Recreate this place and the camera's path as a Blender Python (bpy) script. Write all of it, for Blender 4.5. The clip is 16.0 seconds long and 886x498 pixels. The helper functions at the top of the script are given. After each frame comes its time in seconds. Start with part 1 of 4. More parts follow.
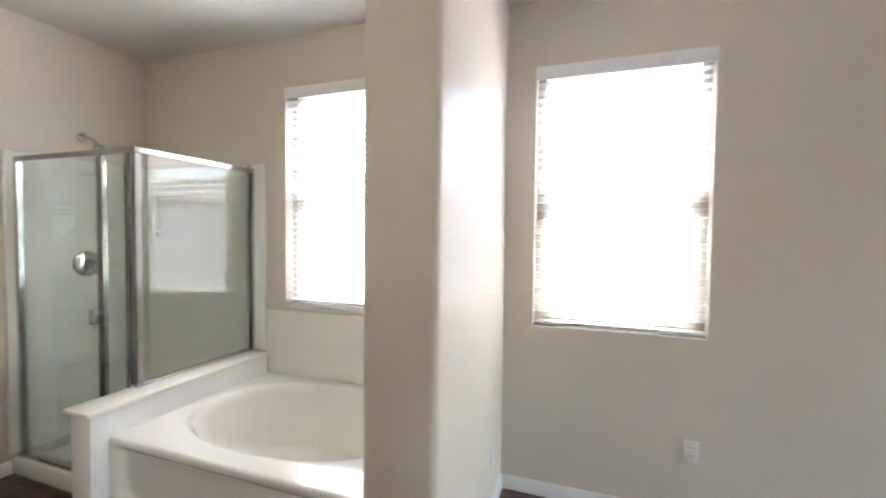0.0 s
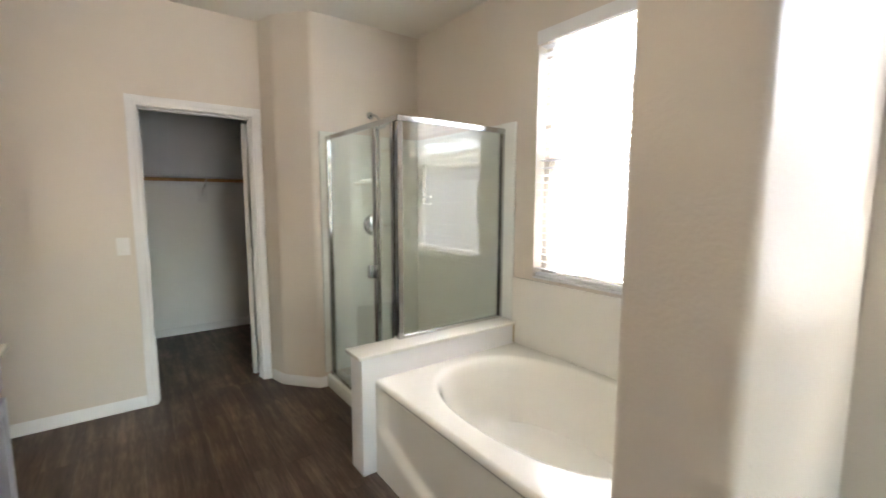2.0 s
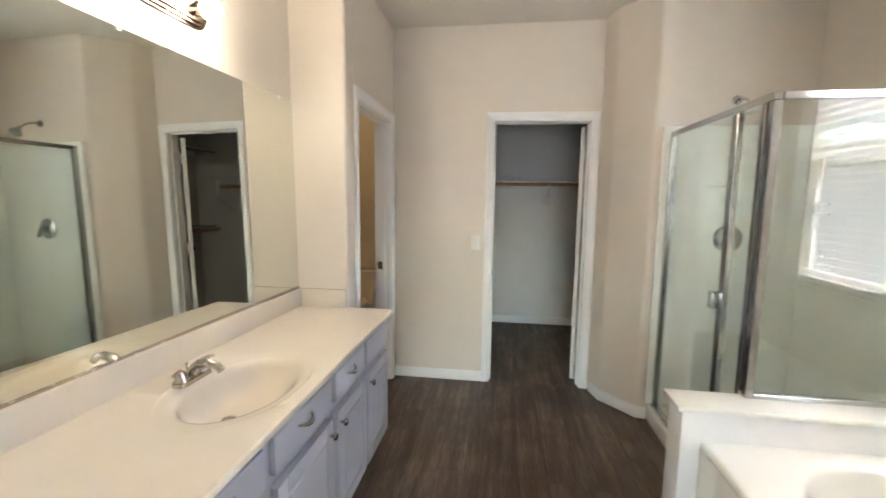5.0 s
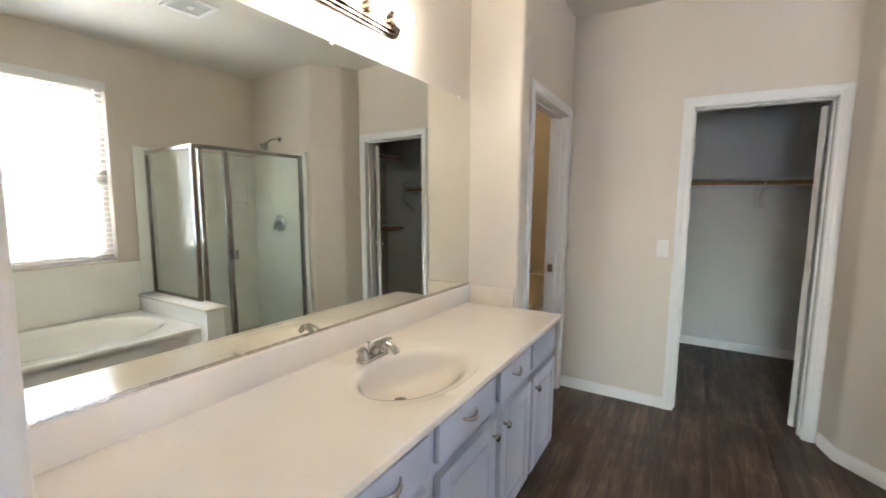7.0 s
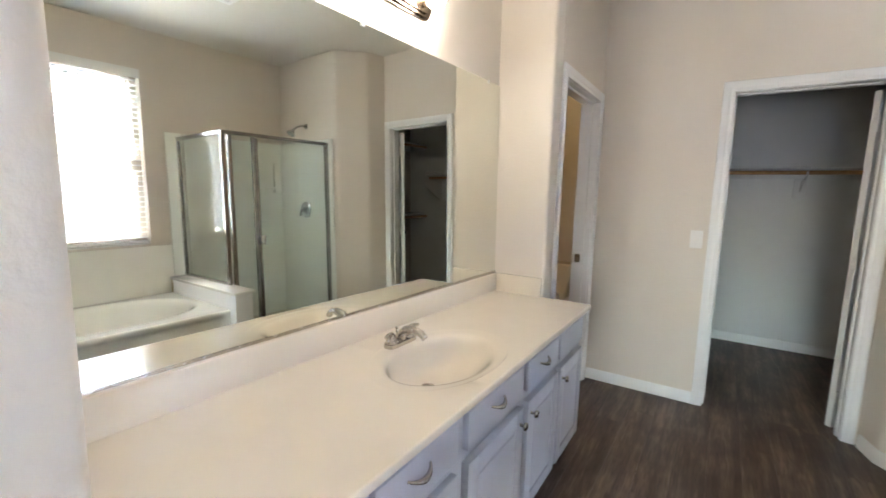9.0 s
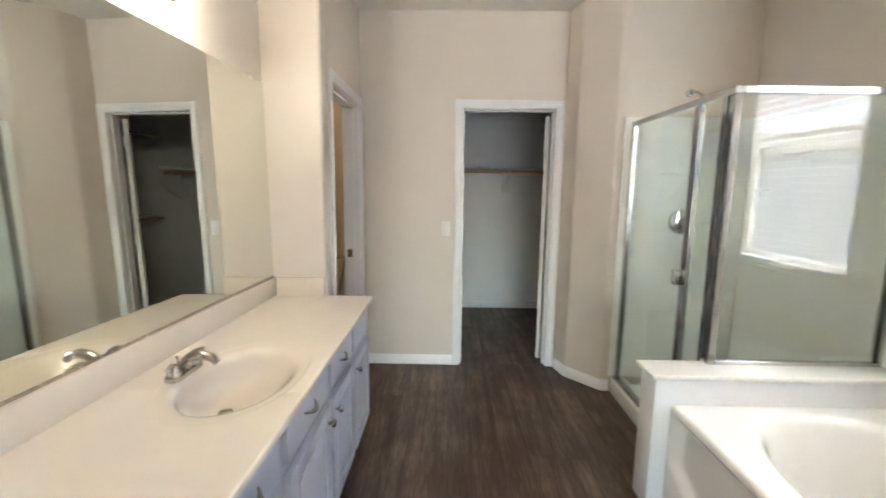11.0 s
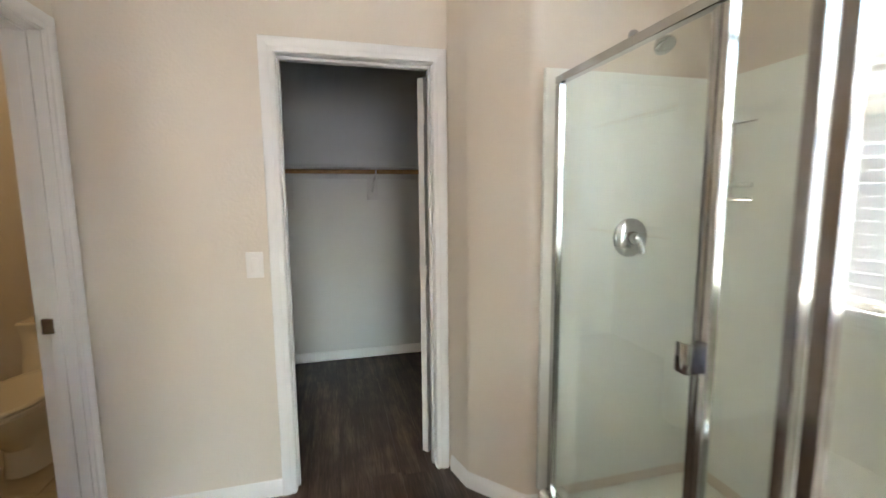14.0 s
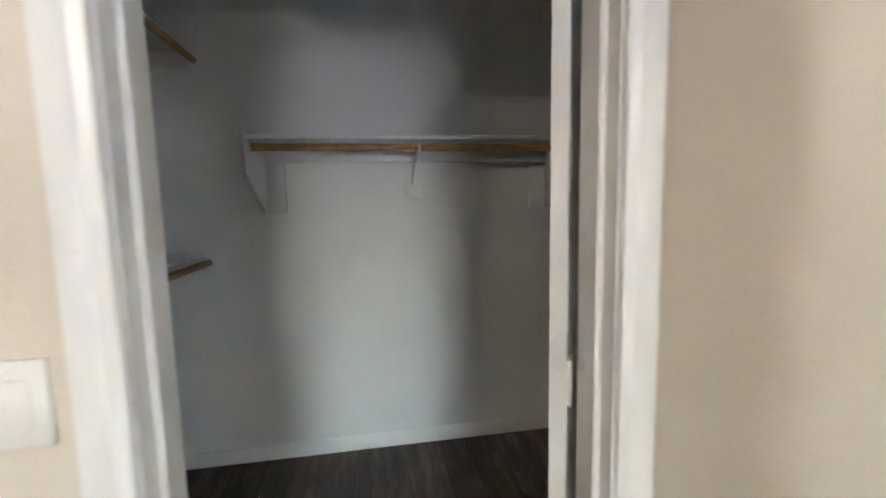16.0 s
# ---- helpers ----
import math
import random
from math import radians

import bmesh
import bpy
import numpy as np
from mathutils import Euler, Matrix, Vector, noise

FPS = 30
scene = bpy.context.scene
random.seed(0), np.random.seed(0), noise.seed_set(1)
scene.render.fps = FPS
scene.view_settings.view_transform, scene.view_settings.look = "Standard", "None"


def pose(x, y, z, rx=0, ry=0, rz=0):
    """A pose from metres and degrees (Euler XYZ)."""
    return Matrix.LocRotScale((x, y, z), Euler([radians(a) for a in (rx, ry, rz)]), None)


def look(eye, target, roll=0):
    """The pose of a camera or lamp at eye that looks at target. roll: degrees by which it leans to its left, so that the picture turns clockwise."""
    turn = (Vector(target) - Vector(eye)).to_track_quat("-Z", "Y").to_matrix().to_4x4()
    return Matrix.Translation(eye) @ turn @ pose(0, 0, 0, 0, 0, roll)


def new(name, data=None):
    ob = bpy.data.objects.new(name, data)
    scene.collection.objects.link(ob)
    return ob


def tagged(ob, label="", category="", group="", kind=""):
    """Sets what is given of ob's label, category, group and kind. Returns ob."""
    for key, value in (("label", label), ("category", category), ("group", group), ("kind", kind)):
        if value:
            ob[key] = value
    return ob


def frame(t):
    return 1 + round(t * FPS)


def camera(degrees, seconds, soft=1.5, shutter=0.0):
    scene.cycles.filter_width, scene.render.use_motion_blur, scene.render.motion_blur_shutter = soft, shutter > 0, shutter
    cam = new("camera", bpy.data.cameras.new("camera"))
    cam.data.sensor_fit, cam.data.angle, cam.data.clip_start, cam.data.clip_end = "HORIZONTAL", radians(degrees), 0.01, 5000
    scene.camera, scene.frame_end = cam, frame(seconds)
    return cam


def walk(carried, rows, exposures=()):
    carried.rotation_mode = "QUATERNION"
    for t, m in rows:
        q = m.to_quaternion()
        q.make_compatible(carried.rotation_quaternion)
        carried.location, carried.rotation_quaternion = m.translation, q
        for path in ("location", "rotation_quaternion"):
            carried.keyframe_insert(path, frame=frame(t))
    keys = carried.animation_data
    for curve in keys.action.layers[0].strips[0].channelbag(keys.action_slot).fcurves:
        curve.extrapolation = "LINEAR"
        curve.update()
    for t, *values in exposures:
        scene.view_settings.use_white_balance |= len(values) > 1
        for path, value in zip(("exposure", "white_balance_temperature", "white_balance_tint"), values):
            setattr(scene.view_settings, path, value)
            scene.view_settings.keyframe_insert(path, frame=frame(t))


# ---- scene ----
cam = camera(92.1, 16.0, soft=1.6, shutter=0.5)
PATH = [
    (0, (0.16, -0.107, 1.467), (2.037, 0.58, 1.395), 0.7),
    (0.5, (0.282, -0.055, 1.432), (2.037, 0.897, 1.318), 0.6),
    (1, (0.354, -0.006, 1.433), (1.939, 1.2, 1.246), 0.5),
    (1.5, (0.401, 0.05, 1.447), (1.795, 1.464, 1.211), 0.4),
    (2, (0.478, 0.08, 1.442), (1.653, 1.682, 1.21), 0.2),
    (2.5, (0.523, 0.116, 1.453), (1.458, 1.869, 1.218), 0.3),
    (3, (0.532, 0.155, 1.457), (1.21, 2.023, 1.225), 0.5),
    (3.5, (0.584, 0.181, 1.471), (1.001, 2.123, 1.237), 0.5),
    (4, (0.621, 0.198, 1.459), (0.8, 2.176, 1.223), 0.5),
    (4.5, (0.629, 0.219, 1.449), (0.584, 2.206, 1.22), 0.5),
    (5, (0.64, 0.252, 1.467), (0.366, 2.219, 1.23), 0.7),
    (7.5, (0.582, 0.324, 1.414), (-0.53, 1.97, 1.185), 0.8),
    (8, (0.57, 0.329, 1.397), (-0.623, 1.915, 1.156), 0.8),
    (8.2, (0.567, 0.343, 1.379), (-0.644, 1.917, 1.141), 0.8),
    (10.3, (0.521, 0.237, 1.458), (0.072, 2.164, 1.163), 1.3),
    (10.5, (0.485, 0.225, 1.443), (0.157, 2.177, 1.158), 0.8),
    (11, (0.458, 0.211, 1.451), (0.432, 2.19, 1.164), 0.7),
    (11.5, (0.465, 0.23, 1.44), (0.691, 2.197, 1.159), 0.9),
    (12, (0.486, 0.325, 1.417), (0.916, 2.259, 1.142), 0.7),
    (12.5, (0.587, 0.55, 1.423), (1.105, 2.462, 1.15), 0.3),
    (13, (0.654, 0.826, 1.391), (1.179, 2.737, 1.121), -0.3),
    (13.5, (0.704, 1.185, 1.421), (1.218, 3.1, 1.162), -0.5),
    (14, (0.777, 1.535, 1.419), (1.273, 3.458, 1.178), -0.5),
    (14.5, (0.798, 1.853, 1.381), (1.226, 3.793, 1.155), -0.8),
    (15, (0.796, 2.223, 1.407), (1.155, 4.177, 1.179), -0.7),
    (15.5, (0.859, 2.593, 1.378), (1.187, 4.554, 1.161), -1.6),
    (16, (0.877, 2.974, 1.368), (1.217, 4.933, 1.151), -1.2),
]
EXPOSURE = [(0, 4.9, 6250, 12), (1.0, 4.95, 6300, 12), (2, 5.03, 6550, 11), (3, 5.25, 6500, 11), (4.5, 5.26, 6450, 10), (8, 5.13, 6050, 11), (10.5, 5.3, 6200, 10), (11.5, 5.3, 6150, 10), (12.5, 5.22, 6100, 11), (13.5, 5.25, 6300, 11), (14.5, 5.5, 6250, 11), (15.3, 5.52, 6050, 12), (16, 5.78, 6050, 11)]
walk(cam, [(t, look(eye, target, roll)) for t, eye, target, roll in PATH], EXPOSURE)

# ---- light ----
SKY, SUN, BULB = 0.15, 4.3, 2.5
world = bpy.data.worlds.new("sky")
scene.world = world
world.use_nodes = True
wn = world.node_tree.nodes
sky = wn.new("ShaderNodeTexSky")
sky.sky_type = "NISHITA"
sky.sun_disc = False
sky.dust_density, sky.ozone_density, sky.air_density = 0.1, 1.6, 1.0
sky.sun_elevation = radians(50)
sky.sun_rotation = radians(88)
wn["Background"].inputs[1].default_value = SKY
world.node_tree.links.new(sky.outputs[0], wn["Background"].inputs[0])
sun = new("sun", bpy.data.lights.new("sun", "SUN"))
sun.data.energy = SUN
sun.data.angle = radians(0.5)
sun.data.color = (1.0, 0.95, 0.88)
sun.matrix_world = look((6.4, 0.4, 7.66), (0, 0, 0))


# ---- materials ----
def mat(name, color, rough=0.5, metal=0.0, var=0.0, scale=8.0, bump=0.0, bscale=120.0, coat=0.0, tint=None):
    """Painted, metal or stone surface: colour with soft blotches, fine relief and uneven gloss."""
    m = bpy.data.materials.new(name)
    m.use_nodes = True
    nt = m.node_tree
    b = nt.nodes["Principled BSDF"]
    b.inputs["Base Color"].default_value = (*color, 1)
    b.inputs["Roughness"].default_value = rough
    b.inputs["Metallic"].default_value = metal
    b.inputs["Coat Weight"].default_value = coat
    geo = nt.nodes.new("ShaderNodeNewGeometry")
    if var:
        n = nt.nodes.new("ShaderNodeTexNoise")
        n.inputs["Scale"].default_value = scale
        n.inputs["Detail"].default_value = 6
        nt.links.new(geo.outputs["Position"], n.inputs["Vector"])
        r = nt.nodes.new("ShaderNodeValToRGB")
        dark = tint or tuple(c * (1 - var) for c in color)
        r.color_ramp.elements[0].position, r.color_ramp.elements[1].position = 0.32, 0.68
        r.color_ramp.elements[0].color = (*dark, 1)
        r.color_ramp.elements[1].color = (*color, 1)
        nt.links.new(n.outputs["Fac"], r.inputs["Fac"])
        nt.links.new(r.outputs["Color"], b.inputs["Base Color"])
        mr = nt.nodes.new("ShaderNodeMapRange")
        mr.inputs["To Min"].default_value = max(0.02, rough * 0.8)
        mr.inputs["To Max"].default_value = min(1, rough * 1.2)
        nt.links.new(n.outputs["Fac"], mr.inputs["Value"])
        nt.links.new(mr.outputs["Result"], b.inputs["Roughness"])
    if bump:
        n2 = nt.nodes.new("ShaderNodeTexNoise")
        n2.inputs["Scale"].default_value = bscale
        n2.inputs["Detail"].default_value = 3
        nt.links.new(geo.outputs["Position"], n2.inputs["Vector"])
        bp = nt.nodes.new("ShaderNodeBump")
        bp.inputs["Strength"].default_value = bump
        bp.inputs["Distance"].default_value = 0.004
        nt.links.new(n2.outputs["Fac"], bp.inputs["Height"])
        nt.links.new(bp.outputs["Normal"], b.inputs["Normal"])
    return m


def plank_mat():
    """Dark brown vinyl plank: streaks of grain along the board, shade by board."""
    m = mat("vinyl_plank", (0.06, 0.04, 0.03), 0.42)
    nt = m.node_tree
    b = nt.nodes["Principled BSDF"]
    geo = nt.nodes.new("ShaderNodeNewGeometry")
    info = nt.nodes.new("ShaderNodeObjectInfo")
    mp = nt.nodes.new("ShaderNodeMapping")
    mp.inputs["Scale"].default_value = (16, 1.2, 1)
    off = nt.nodes.new("ShaderNodeVectorMath")
    off.operation = "MULTIPLY_ADD"
    comb = nt.nodes.new("ShaderNodeCombineXYZ")
    for k in range(3):
        nt.links.new(info.outputs["Random"], comb.inputs[k])
    off.inputs[1].default_value = (37, 61, 83)
    nt.links.new(comb.outputs[0], off.inputs[0])
    nt.links.new(geo.outputs["Position"], off.inputs[2])
    nt.links.new(off.outputs[0], mp.inputs["Vector"])
    n = nt.nodes.new("ShaderNodeTexNoise")
    n.inputs["Scale"].default_value, n.inputs["Detail"].default_value, n.inputs["Roughness"].default_value = 1.0, 8, 0.62
    nt.links.new(mp.outputs[0], n.inputs["Vector"])
    mp2 = nt.nodes.new("ShaderNodeMapping")
    mp2.inputs["Scale"].default_value = (110, 9, 1)
    nt.links.new(off.outputs[0], mp2.inputs["Vector"])
    fine = nt.nodes.new("ShaderNodeTexNoise")
    fine.inputs["Scale"].default_value, fine.inputs["Detail"].default_value, fine.inputs["Distortion"].default_value = 1.0, 4, 0.6
    nt.links.new(mp2.outputs[0], fine.inputs["Vector"])
    big = nt.nodes.new("ShaderNodeTexNoise")
    big.inputs["Scale"].default_value, big.inputs["Detail"].default_value = 3.5, 3
    nt.links.new(geo.outputs["Position"], big.inputs["Vector"])
    m1 = nt.nodes.new("ShaderNodeMix")
    m1.inputs[0].default_value = 0.36
    nt.links.new(n.outputs["Fac"], m1.inputs[2])
    nt.links.new(fine.outputs["Fac"], m1.inputs[3])
    m2 = nt.nodes.new("ShaderNodeMix")
    m2.inputs[0].default_value = 0.25
    nt.links.new(m1.outputs[0], m2.inputs[2])
    nt.links.new(big.outputs["Fac"], m2.inputs[3])
    r = nt.nodes.new("ShaderNodeValToRGB")
    e = r.color_ramp.elements
    e[0].position, e[0].color = 0.38, (0.034, 0.02, 0.014, 1)
    e[1].position, e[1].color = 0.645, (0.21, 0.14, 0.1, 1)
    mid = e.new(0.5)
    mid.color = (0.082, 0.05, 0.036, 1)
    nt.links.new(m2.outputs[0], r.inputs["Fac"])
    hsv = nt.nodes.new("ShaderNodeHueSaturation")
    mr = nt.nodes.new("ShaderNodeMapRange")
    mr.inputs["To Min"].default_value, mr.inputs["To Max"].default_value = 0.86, 1.16
    nt.links.new(info.outputs["Random"], mr.inputs["Value"])
    nt.links.new(mr.outputs[0], hsv.inputs["Value"])
    nt.links.new(r.outputs["Color"], hsv.inputs["Color"])
    nt.links.new(hsv.outputs["Color"], b.inputs["Base Color"])
    rr = nt.nodes.new("ShaderNodeMapRange")
    rr.inputs["To Min"].default_value, rr.inputs["To Max"].default_value = 0.5, 0.36
    nt.links.new(n.outputs["Fac"], rr.inputs["Value"])
    nt.links.new(rr.outputs[0], b.inputs["Roughness"])
    bp = nt.nodes.new("ShaderNodeBump")
    bp.inputs["Strength"].default_value, bp.inputs["Distance"].default_value = 0.25, 0.0015
    nt.links.new(n.outputs["Fac"], bp.inputs["Height"])
    nt.links.new(bp.outputs["Normal"], b.inputs["Normal"])
    return m


def wood_mat():
    m = mat("rod_wood", (0.3, 0.17, 0.07), 0.45)
    nt = m.node_tree
    geo = nt.nodes.new("ShaderNodeNewGeometry")
    w = nt.nodes.new("ShaderNodeTexNoise")
    w.inputs["Scale"].default_value = 26
    w.inputs["Detail"].default_value = 5
    nt.links.new(geo.outputs["Position"], w.inputs["Vector"])
    r = nt.nodes.new("ShaderNodeValToRGB")
    r.color_ramp.elements[0].color, r.color_ramp.elements[1].color = (0.3, 0.15, 0.05, 1), (0.55, 0.32, 0.12, 1)
    nt.links.new(w.outputs["Fac"], r.inputs["Fac"])
    nt.links.new(r.outputs["Color"], nt.nodes["Principled BSDF"].inputs["Base Color"])
    return m


def glass_mat(name, color):
    """Clear sheet glass: a see-through layer with a polished surface that gains gloss at a slant."""
    m = bpy.data.materials.new(name)
    m.use_nodes = True
    nt = m.node_tree
    nt.nodes.remove(nt.nodes["Principled BSDF"])
    clear = nt.nodes.new("ShaderNodeBsdfTransparent")
    clear.inputs["Color"].default_value = (*color, 1)
    gloss = nt.nodes.new("ShaderNodeBsdfGlossy")
    gloss.inputs["Roughness"].default_value = 0.0
    facing = nt.nodes.new("ShaderNodeLayerWeight")
    facing.inputs["Blend"].default_value = 0.5
    power = nt.nodes.new("ShaderNodeMath")
    power.operation = "POWER"
    power.inputs[1].default_value = 5
    nt.links.new(facing.outputs["Facing"], power.inputs[0])
    share = nt.nodes.new("ShaderNodeMapRange")
    share.inputs["To Min"].default_value, share.inputs["To Max"].default_value = 0.058, 1.0
    nt.links.new(power.outputs[0], share.inputs["Value"])
    mix = nt.nodes.new("ShaderNodeMixShader")
    nt.links.new(share.outputs[0], mix.inputs[0])
    nt.links.new(clear.outputs[0], mix.inputs[1])
    nt.links.new(gloss.outputs[0], mix.inputs[2])
    nt.links.new(mix.outputs[0], nt.nodes["Material Output"].inputs["Surface"])
    return m


def glow_mat(name, color, strength):
    m = bpy.data.materials.new(name)
    m.use_nodes = True
    b = m.node_tree.nodes["Principled BSDF"]
    b.inputs["Base Color"].default_value = (0.9, 0.9, 0.9, 1)
    b.inputs["Emission Color"].default_value = (*color, 1)
    b.inputs["Emission Strength"].default_value = strength
    return m


PAINT = mat("beige_wall_paint", (0.7, 0.632, 0.548), 0.38, var=0.04, scale=1.6, bump=0.38, bscale=82)
CEIL = mat("ceiling_paint", (0.74, 0.7, 0.63), 0.8, var=0.03, scale=2, bump=0.35, bscale=70)
TRIM = mat("white_trim_paint", (0.8, 0.79, 0.78), 0.3, var=0.02, scale=5)
CLOSET = mat("closet_wall_paint", (0.87, 0.865, 0.85), 0.55, var=0.04, scale=2, bump=0.3, bscale=95)
CABINET = mat("cabinet_paint", (0.43, 0.435, 0.49), 0.35, var=0.04, scale=6, bump=0.08, bscale=60)
MARBLE = mat("cultured_marble", (0.76, 0.68, 0.565), 0.12, var=0.05, scale=4, coat=0.4)
ACRYLIC = mat("white_acrylic", (0.88, 0.855, 0.785), 0.12, var=0.03, scale=3, coat=0.4)
FIBRE = mat("shower_fibreglass", (0.86, 0.88, 0.83), 0.25, var=0.03, scale=3)
CHROME = mat("polished_chrome", (0.62, 0.63, 0.64), 0.1, metal=1.0, var=0.05, scale=20)
ALUMINIUM = mat("bright_aluminium", (0.52, 0.52, 0.51), 0.15, metal=1.0, var=0.08, scale=14)
NICKEL = mat("brushed_nickel", (0.55, 0.52, 0.48), 0.26, metal=1.0, var=0.1, scale=60)
BRONZE = mat("aged_bronze", (0.28, 0.22, 0.17), 0.25, metal=1.0, var=0.2, scale=30)
MIRROR = mat("silvered_glass", (0.81, 0.825, 0.76), 0.0, metal=1.0)
PLANK = plank_mat()
ROD = wood_mat()
GLASS = glass_mat("shower_glass", (0.97, 0.99, 0.975))
PANE = glass_mat("window_glass", (0.98, 0.99, 0.98))
BULBGLOW = glow_mat("lit_bulb", (1.0, 0.88, 0.72), BULB)
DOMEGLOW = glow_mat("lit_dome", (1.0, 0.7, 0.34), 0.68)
CAULK = mat("old_caulk", (0.62, 0.5, 0.26), 0.5, var=0.2, scale=30)
SLAT = mat("blind_slat", (0.82, 0.82, 0.82), 0.4, var=0.03, scale=9)
VINYL = mat("window_vinyl", (0.55, 0.5, 0.43), 0.35, var=0.04, scale=9)
PLASTIC = mat("switch_plastic", (0.82, 0.8, 0.77), 0.3, var=0.02, scale=9)
# Near-black: the threshold's rubber, and painted shade in vent and outlet openings.
DARK = mat("dark_rubber_and_shade", (0.02, 0.02, 0.02), 0.5, var=0.2, scale=30)
PORCELAIN = mat("porcelain", (0.8, 0.74, 0.62), 0.1, var=0.02, scale=3, coat=0.5)
TILE = mat("beige_tile", (0.55, 0.47, 0.34), 0.3, var=0.1, scale=9)
GROUT = mat("tile_grout", (0.28, 0.22, 0.15), 0.9, var=0.15, scale=40)
SUBFLOOR = mat("plank_joint", (0.02, 0.015, 0.012), 0.8, var=0.2, scale=30)
STUCCO = mat("stucco", (0.3, 0.28, 0.28), 0.9, var=0.1, scale=2, bump=0.5, bscale=60)
CLAY = mat("roof_tile_clay", (0.33, 0.28, 0.255), 0.8, var=0.35, scale=3, bump=0.3, bscale=40)
GRAVEL = mat("gravel", (0.3, 0.27, 0.23), 0.95, var=0.35, scale=60, bump=0.8, bscale=90)


# ---- mesh helpers ----
def box(bm, x0, x1, y0, y1, z0, z1, bevel=0.0, seg=2):
    r = bmesh.ops.create_cube(bm, size=1)
    vs = r["verts"]
    bmesh.ops.scale(bm, vec=(x1 - x0, y1 - y0, z1 - z0), verts=vs)
    bmesh.ops.translate(bm, vec=((x0 + x1) / 2, (y0 + y1) / 2, (z0 + z1) / 2), verts=vs)
    if bevel:
        es = list({e for v in vs for e in v.link_edges})
        bmesh.ops.bevel(bm, geom=es, offset=bevel, segments=seg, affect="EDGES", profile=0.5)
    return bm


def boxes(*rows, bevel=0.0, seg=2):
    bm = bmesh.new()
    for r in rows:
        box(bm, *r, bevel=bevel, seg=seg)
    return bm


def tube(bm, a, b, r0, r1=None, seg=20):
    a, b = Vector(a), Vector(b)
    d = b - a
    m = Matrix.Translation((a + b) / 2) @ d.to_track_quat("Z", "Y").to_matrix().to_4x4()
    bmesh.ops.create_cone(bm, cap_ends=True, segments=seg, radius1=r0, radius2=r0 if r1 is None else r1, depth=d.length, matrix=m)
    return bm


def sweep(bm, pts, radii, seg=14):
    """A round bar through points, with a radius at each."""
    pts = [Vector(p) for p in pts]
    rings = []
    for k, p in enumerate(pts):
        d = (pts[min(k + 1, len(pts) - 1)] - pts[max(k - 1, 0)]).normalized()
        q = d.to_track_quat("Z", "Y")
        r = radii[k] if isinstance(radii, (list, tuple)) else radii
        rings.append([bm.verts.new(p + q @ Vector((r * math.cos(a), r * math.sin(a), 0))) for a in (2 * math.pi * i / seg for i in range(seg))])
    for u, v in zip(rings, rings[1:]):
        for i in range(seg):
            bm.faces.new((u[i], u[(i + 1) % seg], v[(i + 1) % seg], v[i]))
    bm.faces.new(rings[0][::-1])
    bm.faces.new(rings[-1])
    return bm


def lathe(bm, profile, m, seg=28):
    """Turns (radius, height) pairs round the z axis of m."""
    rings = []
    for r, h in profile:
        rings.append([bm.verts.new(m @ Vector((r * math.cos(2 * math.pi * i / seg), r * math.sin(2 * math.pi * i / seg), h))) for i in range(seg)])
    for u, v in zip(rings, rings[1:]):
        for i in range(seg):
            bm.faces.new((u[i], u[(i + 1) % seg], v[(i + 1) % seg], v[i]))
    bm.faces.new(rings[0][::-1])
    bm.faces.new(rings[-1])
    return bm


def rounded(pts, radii, seg=6):
    """A polygon in plan with its corners rounded."""
    out = []
    n = len(pts)
    for k in range(n):
        p, a, b = Vector(pts[k]), Vector(pts[k - 1]), Vector(pts[(k + 1) % n])
        r = radii[k]
        if not r:
            out.append(p)
            continue
        u, v = (a - p).normalized(), (b - p).normalized()
        for i in range(seg + 1):
            s = i / seg
            out.append(p + u * r * (1 - s) ** 2 + v * r * s ** 2)
    return out


def prism(bm, pts, z0, z1):
    lo = [bm.verts.new((p[0], p[1], z0)) for p in pts]
    hi = [bm.verts.new((p[0], p[1], z1)) for p in pts]
    n = len(pts)
    bm.faces.new(lo[::-1])
    bm.faces.new(hi)
    for i in range(n):
        bm.faces.new((lo[i], lo[(i + 1) % n], hi[(i + 1) % n], hi[i]))
    bmesh.ops.recalc_face_normals(bm, faces=bm.faces[:])
    return bm


